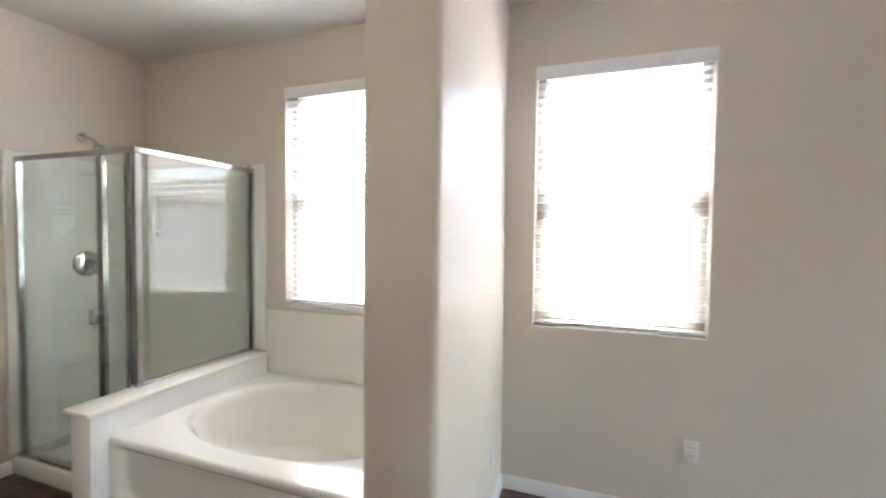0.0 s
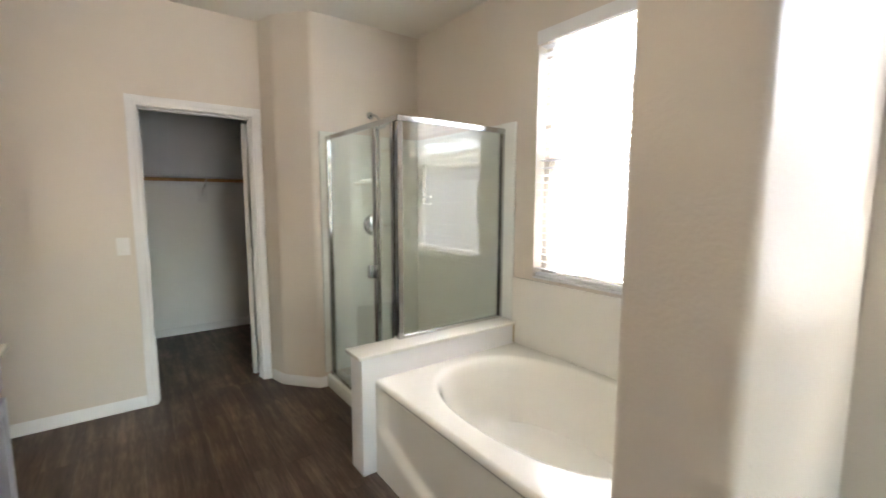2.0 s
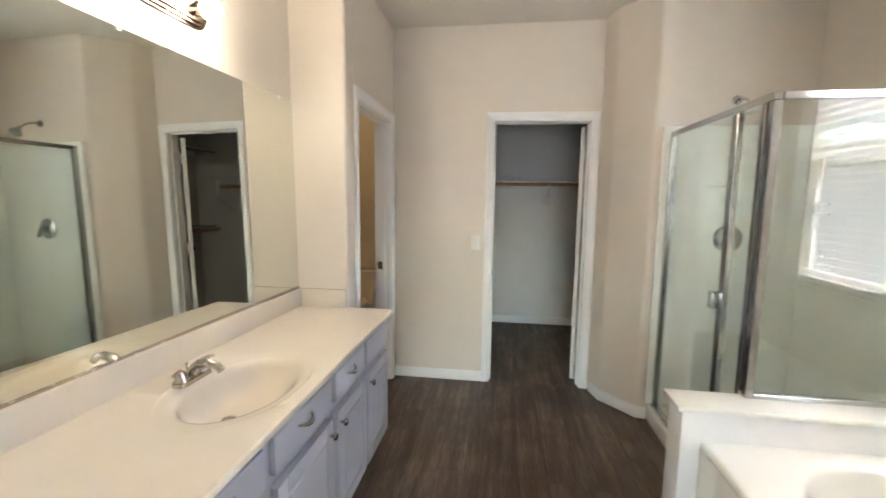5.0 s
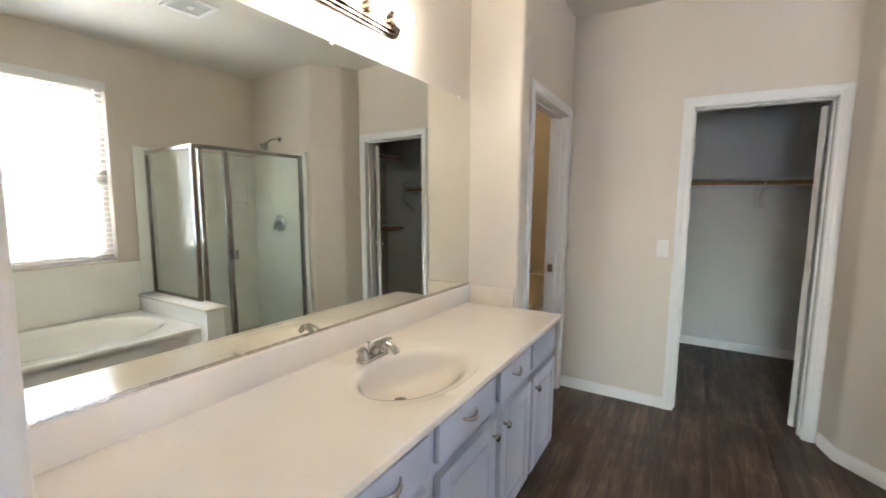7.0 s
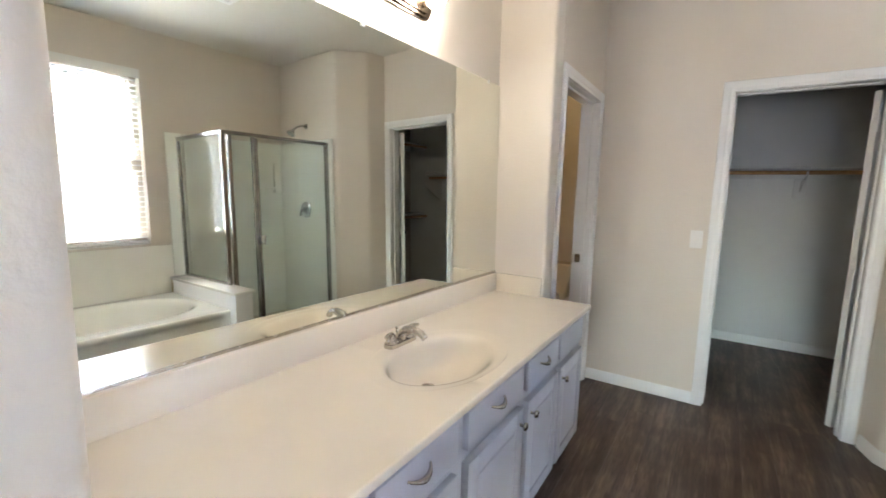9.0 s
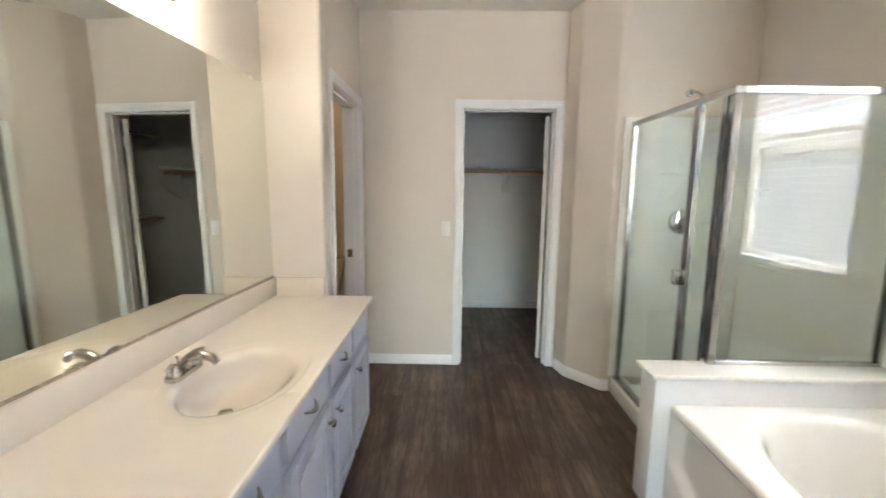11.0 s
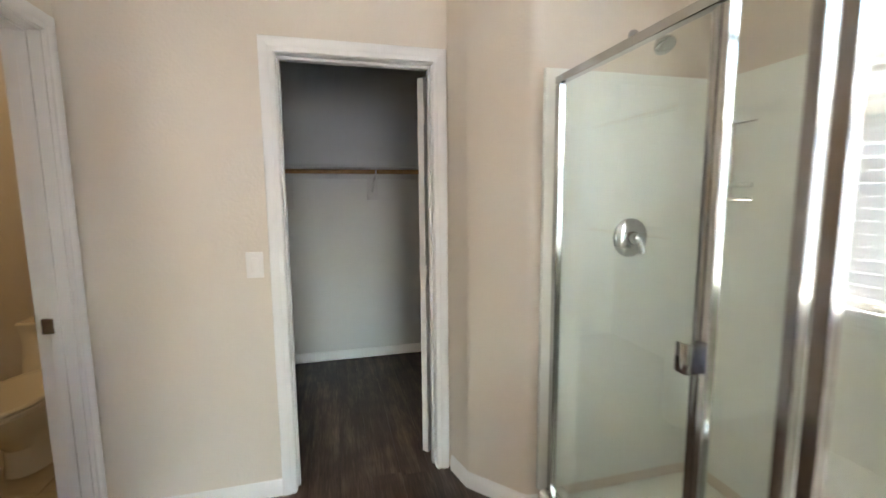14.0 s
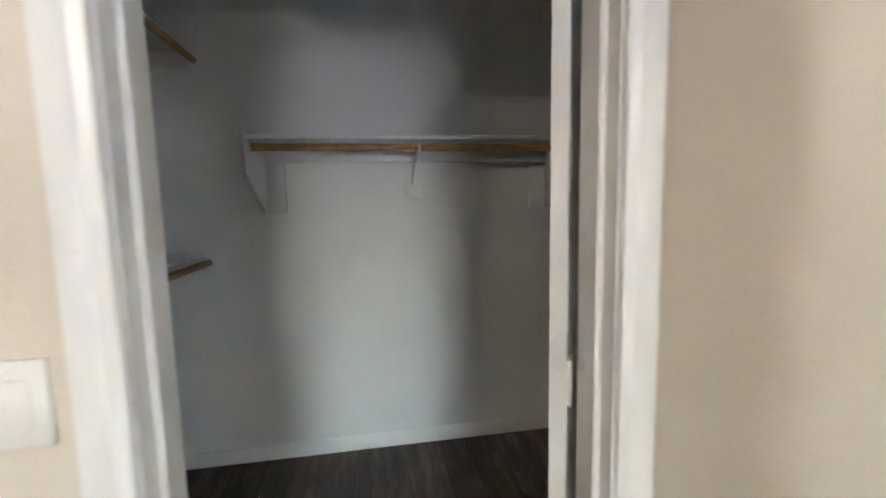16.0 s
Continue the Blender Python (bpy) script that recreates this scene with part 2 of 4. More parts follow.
def slab(axis, at, thick, us, zs, holes):
    """A wall across axis ('x' or 'y') from at to at + thick, with openings (u0, u1, z0, z1) cut through."""
    bm = bmesh.new()
    us = sorted({*us, *(h[0] for h in holes), *(h[1] for h in holes)})
    zs = sorted({*zs, *(h[2] for h in holes), *(h[3] for h in holes)})
    cache = {}

    def v(u, w, z):
        key = (round(u, 5), w, round(z, 5))
        if key not in cache:
            d = at + w * thick
            cache[key] = bm.verts.new((d, u, z) if axis == "x" else (u, d, z))
        return cache[key]

    def solid(i, j):
        if not (0 <= i < len(us) - 1 and 0 <= j < len(zs) - 1):
            return False
        u, z = (us[i] + us[i + 1]) / 2, (zs[j] + zs[j + 1]) / 2
        return not any(h[0] < u < h[1] and h[2] < z < h[3] for h in holes)

    for i in range(len(us) - 1):
        for j in range(len(zs) - 1):
            if not solid(i, j):
                continue
            a, b, c, d = us[i], us[i + 1], zs[j], zs[j + 1]
            for w in (0, 1):
                bm.faces.new((v(a, w, c), v(b, w, c), v(b, w, d), v(a, w, d)))
            for (ii, jj, e) in ((i - 1, j, ((a, c), (a, d))), (i + 1, j, ((b, c), (b, d))), (i, j - 1, ((a, c), (b, c))), (i, j + 1, ((a, d), (b, d)))):
                if not solid(ii, jj):
                    (p, q), (r, s) = e
                    bm.faces.new((v(p, 0, q), v(r, 0, s), v(r, 1, s), v(p, 1, q)))
    bmesh.ops.recalc_face_normals(bm, faces=bm.faces[:])
    return bm


def smooth(me, angle=35):
    for p in me.polygons:
        p.use_smooth = True
    me.set_sharp_from_angle(angle=radians(angle))


def part(name, bm, material, parent=None, label="", flat=False):
    me = bpy.data.meshes.new(name)
    bm.to_mesh(me)
    bm.free()
    me.materials.append(material)
    if not flat:
        smooth(me)
    ob = new(name, me)
    if parent is not None:
        ob.parent = parent
        ob.matrix_parent_inverse = parent.matrix_world.inverted()
    if label:
        ob["label"] = label
    return ob


def thing(name, label, category, at=(0, 0, 0), group="", kind=""):
    """An Empty that holds the parts of a thing; parts are given in world places."""
    ob = new(name)
    ob.matrix_world = Matrix.Translation(at)
    return tagged(ob, label, category, group, kind)


def structure(name, bm, material, label, category):
    return tagged(part(name, bm, material), label, category, kind="structure")


# ---- the rooms ----
H = 2.74
EAST, BEDX, CLOS, SHB = 2.47, 2.57, 3.58, 3.16
VAN, JOG, BACK, SOUTH = -0.545, 2.56, 5.295, -6.4


def van(y):
    """The vanity wall's face, which runs slightly out of square."""
    return VAN + 0.027 * (y - 2.55)


def skew(bm):
    for v in bm.verts:
        v.co.x += van(v.co.y) - VAN
    return bm


TUBWIN, BEDWIN = (0.93, 1.855, 0.965, 2.41), (-0.62, 0.236, 0.96, 2.385)
DOOR_C, DOOR_T = (0.563, 1.258), (2.742, 3.483)

structure("wall_east", slab("x", EAST, 0.15, (0.5, BACK + 0.1), (0, H), [TUBWIN, (2.925, 3.048, 1.395, 1.72)]), PAINT, "beige painted bathroom wall with a window opening", "wall")
structure("wall_bedroom_east", slab("x", BEDX, 0.15, (SOUTH, 0.5), (0, H), [BEDWIN]), PAINT, "beige painted bedroom wall with a window opening", "wall")
structure("wall_closet_front", slab("y", CLOS, 0.11, (-0.34, EAST), (0, H), [(DOOR_C[0] - 0.018, DOOR_C[1] + 0.018, 0, 2.06)]), PAINT, "beige painted wall with the closet doorway", "wall")
structure("wall_toilet", slab("x", -0.34, 0.115, (2.68, CLOS), (0, H), [(DOOR_T[0] - 0.018, DOOR_T[1] + 0.018, 0, 2.053)]), PAINT, "beige painted wall with the toilet room doorway", "wall")
structure("wall_jog", prism(bmesh.new(), rounded([(-0.75, JOG), (-0.227, JOG), (-0.227, 2.68), (-0.75, 2.68)], [0, 0.022, 0, 0]), 0, H), PAINT, "beige painted wall return with a rounded corner", "wall")
structure("wall_vanity", prism(bmesh.new(), [(-0.75, 0.44), (van(0.44), 0.44), (van(JOG), JOG), (-0.75, JOG)], 0, H), PAINT, "beige painted wall behind the vanity", "wall")
structure("wall_stub", prism(bmesh.new(), rounded([(-2.5, 0.31), (0.15, 0.31), (0.15, 0.44), (-2.5, 0.44)], [0, 0.03, 0.03, 0]), 0, H), PAINT, "beige painted wall end with rounded corners", "wall")
structure("wall_partition", prism(bmesh.new(), rounded([(1.46, 0.384), (BEDX, 0.4), (BEDX, 0.5), (EAST, 0.5), (EAST, 0.67), (1.46, 0.67)], [0.03, 0, 0, 0, 0, 0.025]), 0, H), PAINT, "beige painted partition wall with rounded end", "wall")
structure("wall_angled", prism(bmesh.new(), rounded([(1.332, CLOS), (1.376, 3.397), (1.576, 3.168), (1.66, SHB), (EAST, SHB), (EAST, CLOS)], [0, 0.026, 0.024, 0, 0, 0]), 0, H), PAINT, "beige painted angled wall beside the shower", "wall")
structure("wall_closet_left", boxes((-0.34, -0.22, CLOS + 0.11, BACK, 0, H)), CLOSET, "pale grey closet wall", "wall")
structure("wall_closet_back", boxes((-1.9, EAST, BACK, BACK + 0.1, 0, H)), CLOSET, "pale grey closet wall", "wall")
structure("wall_closet_lining", slab("y", CLOS + 0.11, 0.012, (-0.22, EAST), (0, H), [(0.53, 1.295, 0, 2.075)]), CLOSET, "pale grey closet wall", "wall")
structure("wall_toilet_west", boxes((-1.9, -1.8, 2.68, BACK, 0, H)), PAINT, "beige painted wall of the toilet room", "wall")
structure("wall_toilet_south", boxes((-1.9, -0.75, 2.58, 2.68, 0, H)), PAINT, "beige painted wall of the toilet room", "wall")
structure("wall_toilet_north", boxes((-1.8, -0.34, 4.75, BACK, 0, H)), PAINT, "beige painted wall behind the toilet", "wall")
structure("wall_bedroom_west", boxes((-2.6, -2.5, SOUTH, 0.44, 0, H)), PAINT, "beige painted bedroom wall", "wall")
# Out of view: opening added in this wall so daylight reaches the closet.
structure("wall_bedroom_south_light_opening", slab("y", SOUTH - 0.1, 0.1, (-2.6, 2.72), (0, H), [(-0.15, 2.0, 0.02, 1.62)]), PAINT, "beige painted bedroom wall", "wall")
structure("ceiling", boxes((-2.6, 2.72, SOUTH - 0.1, BACK + 0.1, H, H + 0.1)), CEIL, "pale matt ceiling with light texture", "ceiling")


def run_base(pts, h=0.08, t=0.013):
    """A white baseboard along points in plan, with the room on its left."""
    bm = bmesh.new()
    prof = [(0, 0), (t, 0), (t, h * 0.72), (t * 0.75, h * 0.78), (t * 0.6, h * 0.9), (t * 0.25, h), (0, h)]
    rows = []
    n = len(pts)
    for k in range(n):
        p = Vector(pts[k])
        u = (p - Vector(pts[k - 1])).normalized() if k else None
        v = (Vector(pts[k + 1]) - p).normalized() if k < n - 1 else None
        u, v = u or v, v or u
        nu, nv = Vector((-u.y, u.x)), Vector((-v.y, v.x))
        b = (nu + nv) / (1 + nu.dot(nv))
        rows.append([bm.verts.new((p.x + b.x * o, p.y + b.y * o, z)) for o, z in prof])
    for a, b in zip(rows, rows[1:]):
        for i in range(len(prof) - 1):
            bm.faces.new((a[i], a[i + 1], b[i + 1], b[i]))
    bm.faces.new(rows[0])
    bm.faces.new(rows[-1])
    bmesh.ops.recalc_face_normals(bm, faces=bm.faces[:])
    return structure("baseboard", bm, TRIM, "white painted baseboard along the wall", "baseboard")


run_base([(0.499, CLOS), (-0.21, CLOS)])
run_base([(1.63, 3.163), (1.577, 3.169), (1.376, 3.398), (1.338, CLOS - 0.03)])
run_base([(EAST, BACK), (-0.22, BACK), (-0.22, 3.71)])
run_base([(BEDX, SOUTH), (BEDX, 0.4), (1.5, 0.385)])
run_base([(0.12, 0.31), (-2.5, 0.31), (-2.5, SOUTH), (-0.2, SOUTH)])
run_base([(-0.34, 4.75), (-1.8, 4.75), (-1.8, 2.68)])


def casing(name, axis, at, out, u0, u1, top, label):
    """A stepped white casing with jambs and stop round a doorway; at: the wall face, out: the way it faces."""
    w = 0.062
    root = thing(name, label, "door frame", kind="structure")

    def place(u, z, d):
        return (u, at + out * d, z) if axis == "y" else (at + out * d, u, z)

    def bar(nm, rows):
        bm = bmesh.new()
        for d0, d1, a, b, z0, z1 in rows:
            lo, hi = sorted((at + out * d0, at + out * d1))
            if axis == "y":
                box(bm, a, b, lo, hi, z0, z1, bevel=0.002, seg=1)
            else:
                box(bm, lo, hi, a, b, z0, z1, bevel=0.002, seg=1)
        part(nm, bm, TRIM, root)

    prof = [(0.004, 0.001), (0.004, 0.009), (0.007, 0.012), (0.026, 0.0125), (0.032, 0.017), (0.056, 0.0195), (0.063, 0.018), (w + 0.004, 0.014), (w + 0.004, 0.001)]

    def moulding(nm, first, last):
        """first, last: for each profile point its place at the two ends."""
        bm = bmesh.new()
        p, q = [bm.verts.new(v) for v in first], [bm.verts.new(v) for v in last]
        for i in range(len(prof) - 1):
            bm.faces.new((p[i], p[i + 1], q[i + 1], q[i]))
        bm.faces.new(p)
        bm.faces.new(q[::-1])
        bmesh.ops.recalc_face_normals(bm, faces=bm.faces[:])
        part(nm, bm, TRIM, root)

    moulding("side_casing", [place(u0 - o, 0.001, d) for o, d in prof], [place(u0 - o, top + o, d) for o, d in prof])
    moulding("side_casing", [place(u1 + o, 0.001, d) for o, d in prof], [place(u1 + o, top + o, d) for o, d in prof])
    moulding("head_casing", [place(u0 - o + 0.0004, top + o, d) for o, d in prof], [place(u1 + o - 0.0004, top + o, d) for o, d in prof])
    depth = 0.125
    for s, u in ((-1, u0), (1, u1)):
        lo, hi = sorted((u, u + s * 0.017))
        bar("jamb", [(-depth, -0.001, lo, hi, 0.001, top), (-0.075, -0.04, *sorted((u + s * 0.001, u - s * 0.011)), 0.001, top)])
    bar("head_jamb", [(-depth, -0.001, u0 - 0.017, u1 + 0.017, top + 0.001, top + 0.017), (-0.075, -0.04, u0, u1, top - 0.011, top + 0.002)])
    return root


casing("door_1", "y", CLOS, -1, *DOOR_C, 2.042, "white painted closet door casing")
frame_t = casing("door_2", "x", -0.225, 1, *DOOR_T, 2.035, "white painted toilet room door casing with strike plate")
part("strike_plate", boxes((-0.325, -0.285, 3.471, 3.484, 0.905, 0.965), bevel=0.001), BRONZE, frame_t, "dark metal strike plate")


# ---- windows and blinds ----
def window(name, y0, y1, z0, z1, label):
    root = thing(name, label, "window", (2.6, y0, z0), kind="structure")
    x = 2.545
    zm = z0 + (z1 - z0) * 0.5
    f = 0.045
    part("window_frame", slab("x", x, 0.07, (y0, y1), (z0, z1), [(y0 + f, y1 - f, z0 + f, z1 - f)]), VINYL, root)
    s = 0.035
    part("lower_sash", slab("x", x + 0.006, 0.03, (y0 + f, y1 - f), (z0 + f, zm + 0.02), [(y0 + f + s, y1 - f - s, z0 + f + s, zm + 0.02 - s)]), VINYL, root)
    part("upper_sash", slab("x", x + 0.038, 0.026, (y0 + f, y1 - f), (zm - 0.02, z1 - f), [(y0 + f + s * 0.7, y1 - f - s * 0.7, zm - 0.02 + s, z1 - f - s * 0.7)]), VINYL, root)
    for a, b, xx in ((z0 + f + s - 0.004, zm + 0.02 - s + 0.004, x + 0.018), (zm - 0.02 + s - 0.004, z1 - f - s * 0.7 + 0.004, x + 0.05)):
        p = part("pane", boxes((xx, xx + 0.005, y0 + f + s * 0.6, y1 - f - s * 0.6, a, b)), PANE, root, "clear window glass")
        p.visible_shadow = False
    part("window_sill", boxes((EAST - 0.004, x, y0 + 0.001, y1 - 0.001, z0 - 0.004, z0 + 0.006), bevel=0.003), TRIM, root, "white sill")
    return root


def blind(y0, y1, z0, z1):
    root = thing("window_blind", "white two-inch horizontal blind lowered with open slats", "blind", (2.5, (y0 + y1) / 2, z1), group="window blinds")
    xc = 2.507
    part("valance", boxes((EAST - 0.012, EAST - 0.004, y0 - 0.004, y1 + 0.004, z1 - 0.075, z1 - 0.002), (EAST - 0.004, EAST + 0.05, y0 + 0.004, y1 - 0.004, z1 - 0.045, z1 - 0.003), bevel=0.002), SLAT, root)
    bm = bmesh.new()
    sec = [(-0.0245, -0.001), (-0.012, 0.0012), (0, 0.002), (0.012, 0.0012), (0.0245, -0.001)]
    ends = []
    for yy in (y0 + 0.008, y1 - 0.008):
        ends.append(([bm.verts.new((a, yy - (y0 + y1) / 2, b + 0.0013)) for a, b in sec], [bm.verts.new((a, yy - (y0 + y1) / 2, b - 0.0013)) for a, b in sec]))
    (t0, b0), (t1, b1) = ends
    for i in range(4):
        bm.faces.new((t0[i], t0[i + 1], t1[i + 1], t1[i]))
        bm.faces.new((b0[i], b1[i], b1[i + 1], b0[i + 1]))
    for t, b in ends:
        bm.faces.new(t + b[::-1])
    bm.faces.new((t0[0], t1[0], b1[0], b0[0]))
    bm.faces.new((t0[4], b0[4], b1[4], t1[4]))
    bmesh.ops.recalc_face_normals(bm, faces=bm.faces[:])
    me = bpy.data.meshes.new("slat")
    bm.to_mesh(me)
    bm.free()
    me.materials.append(SLAT)
    smooth(me, 50)
    z = z1 - 0.085
    rng = random.Random(3)
    while z > z0 + 0.045:
        s = new("slat", me)
        s.parent = root
        s.matrix_parent_inverse = root.matrix_world.inverted()
        s.matrix_basis = pose(xc, (y0 + y1) / 2, z, rng.uniform(-0.12, 0.12), 5 + rng.uniform(-1.5, 1.5), 0)
        z -= 0.0435
    part("bottom_rail", boxes((xc - 0.025, xc + 0.025, y0 + 0.008, y1 - 0.008, z0 + 0.012, z0 + 0.03), bevel=0.004), SLAT, root)
    for u in (0.13, 0.5, 0.87):
        y = y0 + (y1 - y0) * u
        bm = bmesh.new()
        for dx in (-0.027, 0.027):
            tube(bm, (xc + dx, y, z0 + 0.02), (xc + dx, y, z1 - 0.04), 0.0011, seg=6)
        part("ladder_cord", bm, SLAT, root)
    part("tilt_wand", tube(bmesh.new(), (xc - 0.034, y1 - 0.12, z1 - 0.07), (xc - 0.034, y1 - 0.11, z1 - 0.62), 0.004, seg=8), VINYL, root, "thin tilt wand")
    return root


window("window_1", *TUBWIN, "white vinyl single-hung window above the bathtub")
window("window_2", *BEDWIN, "white vinyl single-hung bedroom window").location.x += BEDX - EAST
blind(*TUBWIN)
blind(*BEDWIN).location.x += BEDX - EAST


# ---- vanity ----
def shaker(parent, name, y0, y1, z0, z1, panel):
    """A cabinet front with a moulded edge; panel: the raised middle field of a door."""
    bm = boxes((0.0, 0.022, y0, y1, z0, z1), bevel=0.004)
    if panel:
        f = 0.058
        bm2 = bmesh.new()
        box(bm2, 0.018, 0.0275, y0, y0 + f, z0, z1, bevel=0.003)
        box(bm2, 0.018, 0.0275, y1 - f, y1, z0, z1, bevel=0.003)
        box(bm2, 0.018, 0.0274, y0 + f, y1 - f, z0, z0 + f, bevel=0.003)
        box(bm2, 0.018, 0.0274, y0 + f, y1 - f, z1 - f, z1, bevel=0.003)
        ob = part(name, bm, CABINET, parent)
        part("door_frame", bm2, CABINET, ob)
        part("door_panel", boxes((0.018, 0.0255, y0 + f + 0.014, y1 - f - 0.014, z0 + f + 0.014, z1 - f - 0.014), bevel=0.005), CABINET, ob)
        return ob
    return part(name, bm, CABINET, parent)


def pull(parent, y, z):
    bm = bmesh.new()
    pts = [(0.021 + 0.021 * math.sin(math.pi * k / 16) ** 0.7, y - 0.046 + 0.092 * k / 16, z + 0.006 - 0.01 * math.sin(math.pi * k / 16)) for k in range(17)]
    sweep(bm, pts, [0.004 + 0.0045 * math.sin(math.pi * k / 16) ** 2 for k in range(17)], 10)
    part("pull_handle", bm, NICKEL, parent, "curved brushed nickel pull")


def knob(parent, y, z):
    m = pose(0.007, y, z, 0, 90, 0)
    part("knob", lathe(bmesh.new(), [(0.008, 0.018), (0.006, 0.024), (0.006, 0.032), (0.013, 0.037), (0.016, 0.042), (0.014, 0.047), (0.006, 0.05)], m), NICKEL, parent, "round brushed nickel knob")


vanity = thing("vanity_cabinet", "long pale grey painted vanity with raised-panel doors and drawers", "cabinet", (-0.2, 1.5, 0))
part("face_frame", boxes((-0.02, 0.0, 0.443, 2.553, 0.1, 0.811)), CABINET, vanity)
for a, b in ((0.443, 0.459), (2.537, 2.553)):
    part("end_panel", boxes((VAN + 0.02, -0.0205, a, b, 0.1, 0.811)), CABINET, vanity)
part("bottom_panel", boxes((VAN + 0.02, -0.0205, 0.4595, 2.5365, 0.1, 0.116)), CABINET, vanity)
part("back_panel", boxes((VAN + 0.02, VAN + 0.026, 0.4595, 2.5365, 0.1165, 0.811)), CABINET, vanity)
part("toe_kick", boxes((VAN + 0.02, -0.075, 0.443, 2.553, 0.001, 0.0995)), CABINET, vanity)
cols = [(0.46, 0.885), (0.935, 1.275), (1.33, 1.742), (1.79, 2.135), (2.172, 2.525)]
for k, (a, b) in enumerate(cols):
    d = shaker(vanity, "drawer", a, b, 0.655, 0.776, False)
    if k < 4:
        pull(d, (a + b) / 2 - 0.015, 0.727)
    if k in (0, 1):
        for z0, z1 in ((0.405, 0.617), (0.145, 0.367)):
            d = shaker(vanity, "drawer", a, b, z0, z1, False)
            pull(d, (a + b) / 2 - 0.015, (z0 + z1) / 2 + 0.01)
    else:
        d = shaker(vanity, "door", a, b, 0.145, 0.617, True)
        knob(d, b - 0.034 if k == 2 else a + 0.026, 0.563)
vanity.location.x -= 0.014

# countertop with a moulded oval basin
CZ, SX, SY, SA, SB = 0.835, -0.215, 1.53, 0.165, 0.235
top = thing("vanity_counter", "cream cultured marble vanity top with moulded oval basin", "countertop", (-0.2, 1.5, CZ))


def ring_angles(cx, cy, x0, x1, y0, y1, n):
    """Even angles round a centre, with those of the rectangle's corners added."""
    a = {round(2 * math.pi * i / n, 5) for i in range(n)}
    a |= {round(math.atan2(y - cy, x - cx) % (2 * math.pi), 5) for x in (x0, x1) for y in (y0, y1)}
    return sorted(a)


def to_edge(cx, cy, x0, x1, y0, y1, t):
    dx, dy = math.cos(t), math.sin(t)
    k = min(((x1 if dx > 0 else x0) - cx) / dx if abs(dx) > 1e-4 else 1e9, ((y1 if dy > 0 else y0) - cy) / dy if abs(dy) > 1e-4 else 1e9)
    return cx + dx * k, cy + dy * k


def ring_faces(bm, rings):
    n = len(rings[0])
    for u, v in zip(rings, rings[1:]):
        for i in range(n):
            bm.faces.new((u[i], u[(i + 1) % n], v[(i + 1) % n], v[i]))


def counter_mesh():
    bm = bmesh.new()
    x0, x1, y0, y1 = VAN + 0.003, 0.027, 0.443, JOG - 0.004
    ts = ring_angles(SX, SY, x0, x1, y0, y1, 72)
    rings = [[bm.verts.new((*to_edge(SX, SY, x0, x1, y0, y1, t), CZ)) for t in ts]]
    prof = [(1.36, 0.0), (1.3, -0.0012), (1.22, -0.003), (1.12, -0.005), (1.05, -0.009), (0.99, -0.017), (0.945, -0.03), (0.89, -0.05), (0.8, -0.078), (0.68, -0.104), (0.5, -0.125), (0.3, -0.135), (0.1, -0.138)]
    for s, dz in prof:
        back = 0.062 * (dz / -0.138) ** 1.3
        rings.append([bm.verts.new((SX - back + min(SA * s, 0.205) * math.cos(t), SY + SB * s * math.sin(t), CZ + dz)) for t in ts])
    ring_faces(bm, rings)
    bm.faces.new(rings[-1])
    r = 0.008
    edge = [(x1, CZ), (x1 + r * 0.7, CZ - r * 0.3), (x1 + r, CZ - r), (x1 + r, CZ - 0.021), (x1, CZ - 0.0235), (-0.036, CZ - 0.0235)]
    rows = [[bm.verts.new((x, y, z)) for x, z in edge] for y in (y0, y1)]
    for i in range(len(edge) - 1):
        bm.faces.new((rows[0][i], rows[0][i + 1], rows[1][i + 1], rows[1][i]))
    for row, ye in zip(rows, (y0, y1)):
        bm.faces.new(row + [bm.verts.new((VAN + 0.01, ye, CZ - 0.0235)), bm.verts.new((VAN + 0.01, ye, CZ))])
    for v in bm.verts:
        v.co.x += (van(v.co.y) - VAN) * max(0.0, min(1.0, (SX - 0.1 - v.co.x) / (SX - 0.1 - VAN)))
    bmesh.ops.recalc_face_normals(bm, faces=bm.faces[:])
    return bm


part("slab", counter_mesh(), MARBLE, top)
part("backsplash", skew(boxes((VAN + 0.002, VAN + 0.036, 0.443, JOG - 0.004, CZ - 0.001, CZ + 0.105), bevel=0.004)), MARBLE, top)
part("side_splash", boxes((VAN + 0.04, -0.237, JOG - 0.022, JOG - 0.001, CZ - 0.001, CZ + 0.104), bevel=0.004), MARBLE, top)
part("drain", lathe(bmesh.new(), [(0.024, 0), (0.024, 0.004), (0.018, 0.006), (0.016, 0.002), (0.006, 0.002)], pose(SX - 0.062, SY, CZ - 0.138)), NICKEL, top, "round metal basin drain")

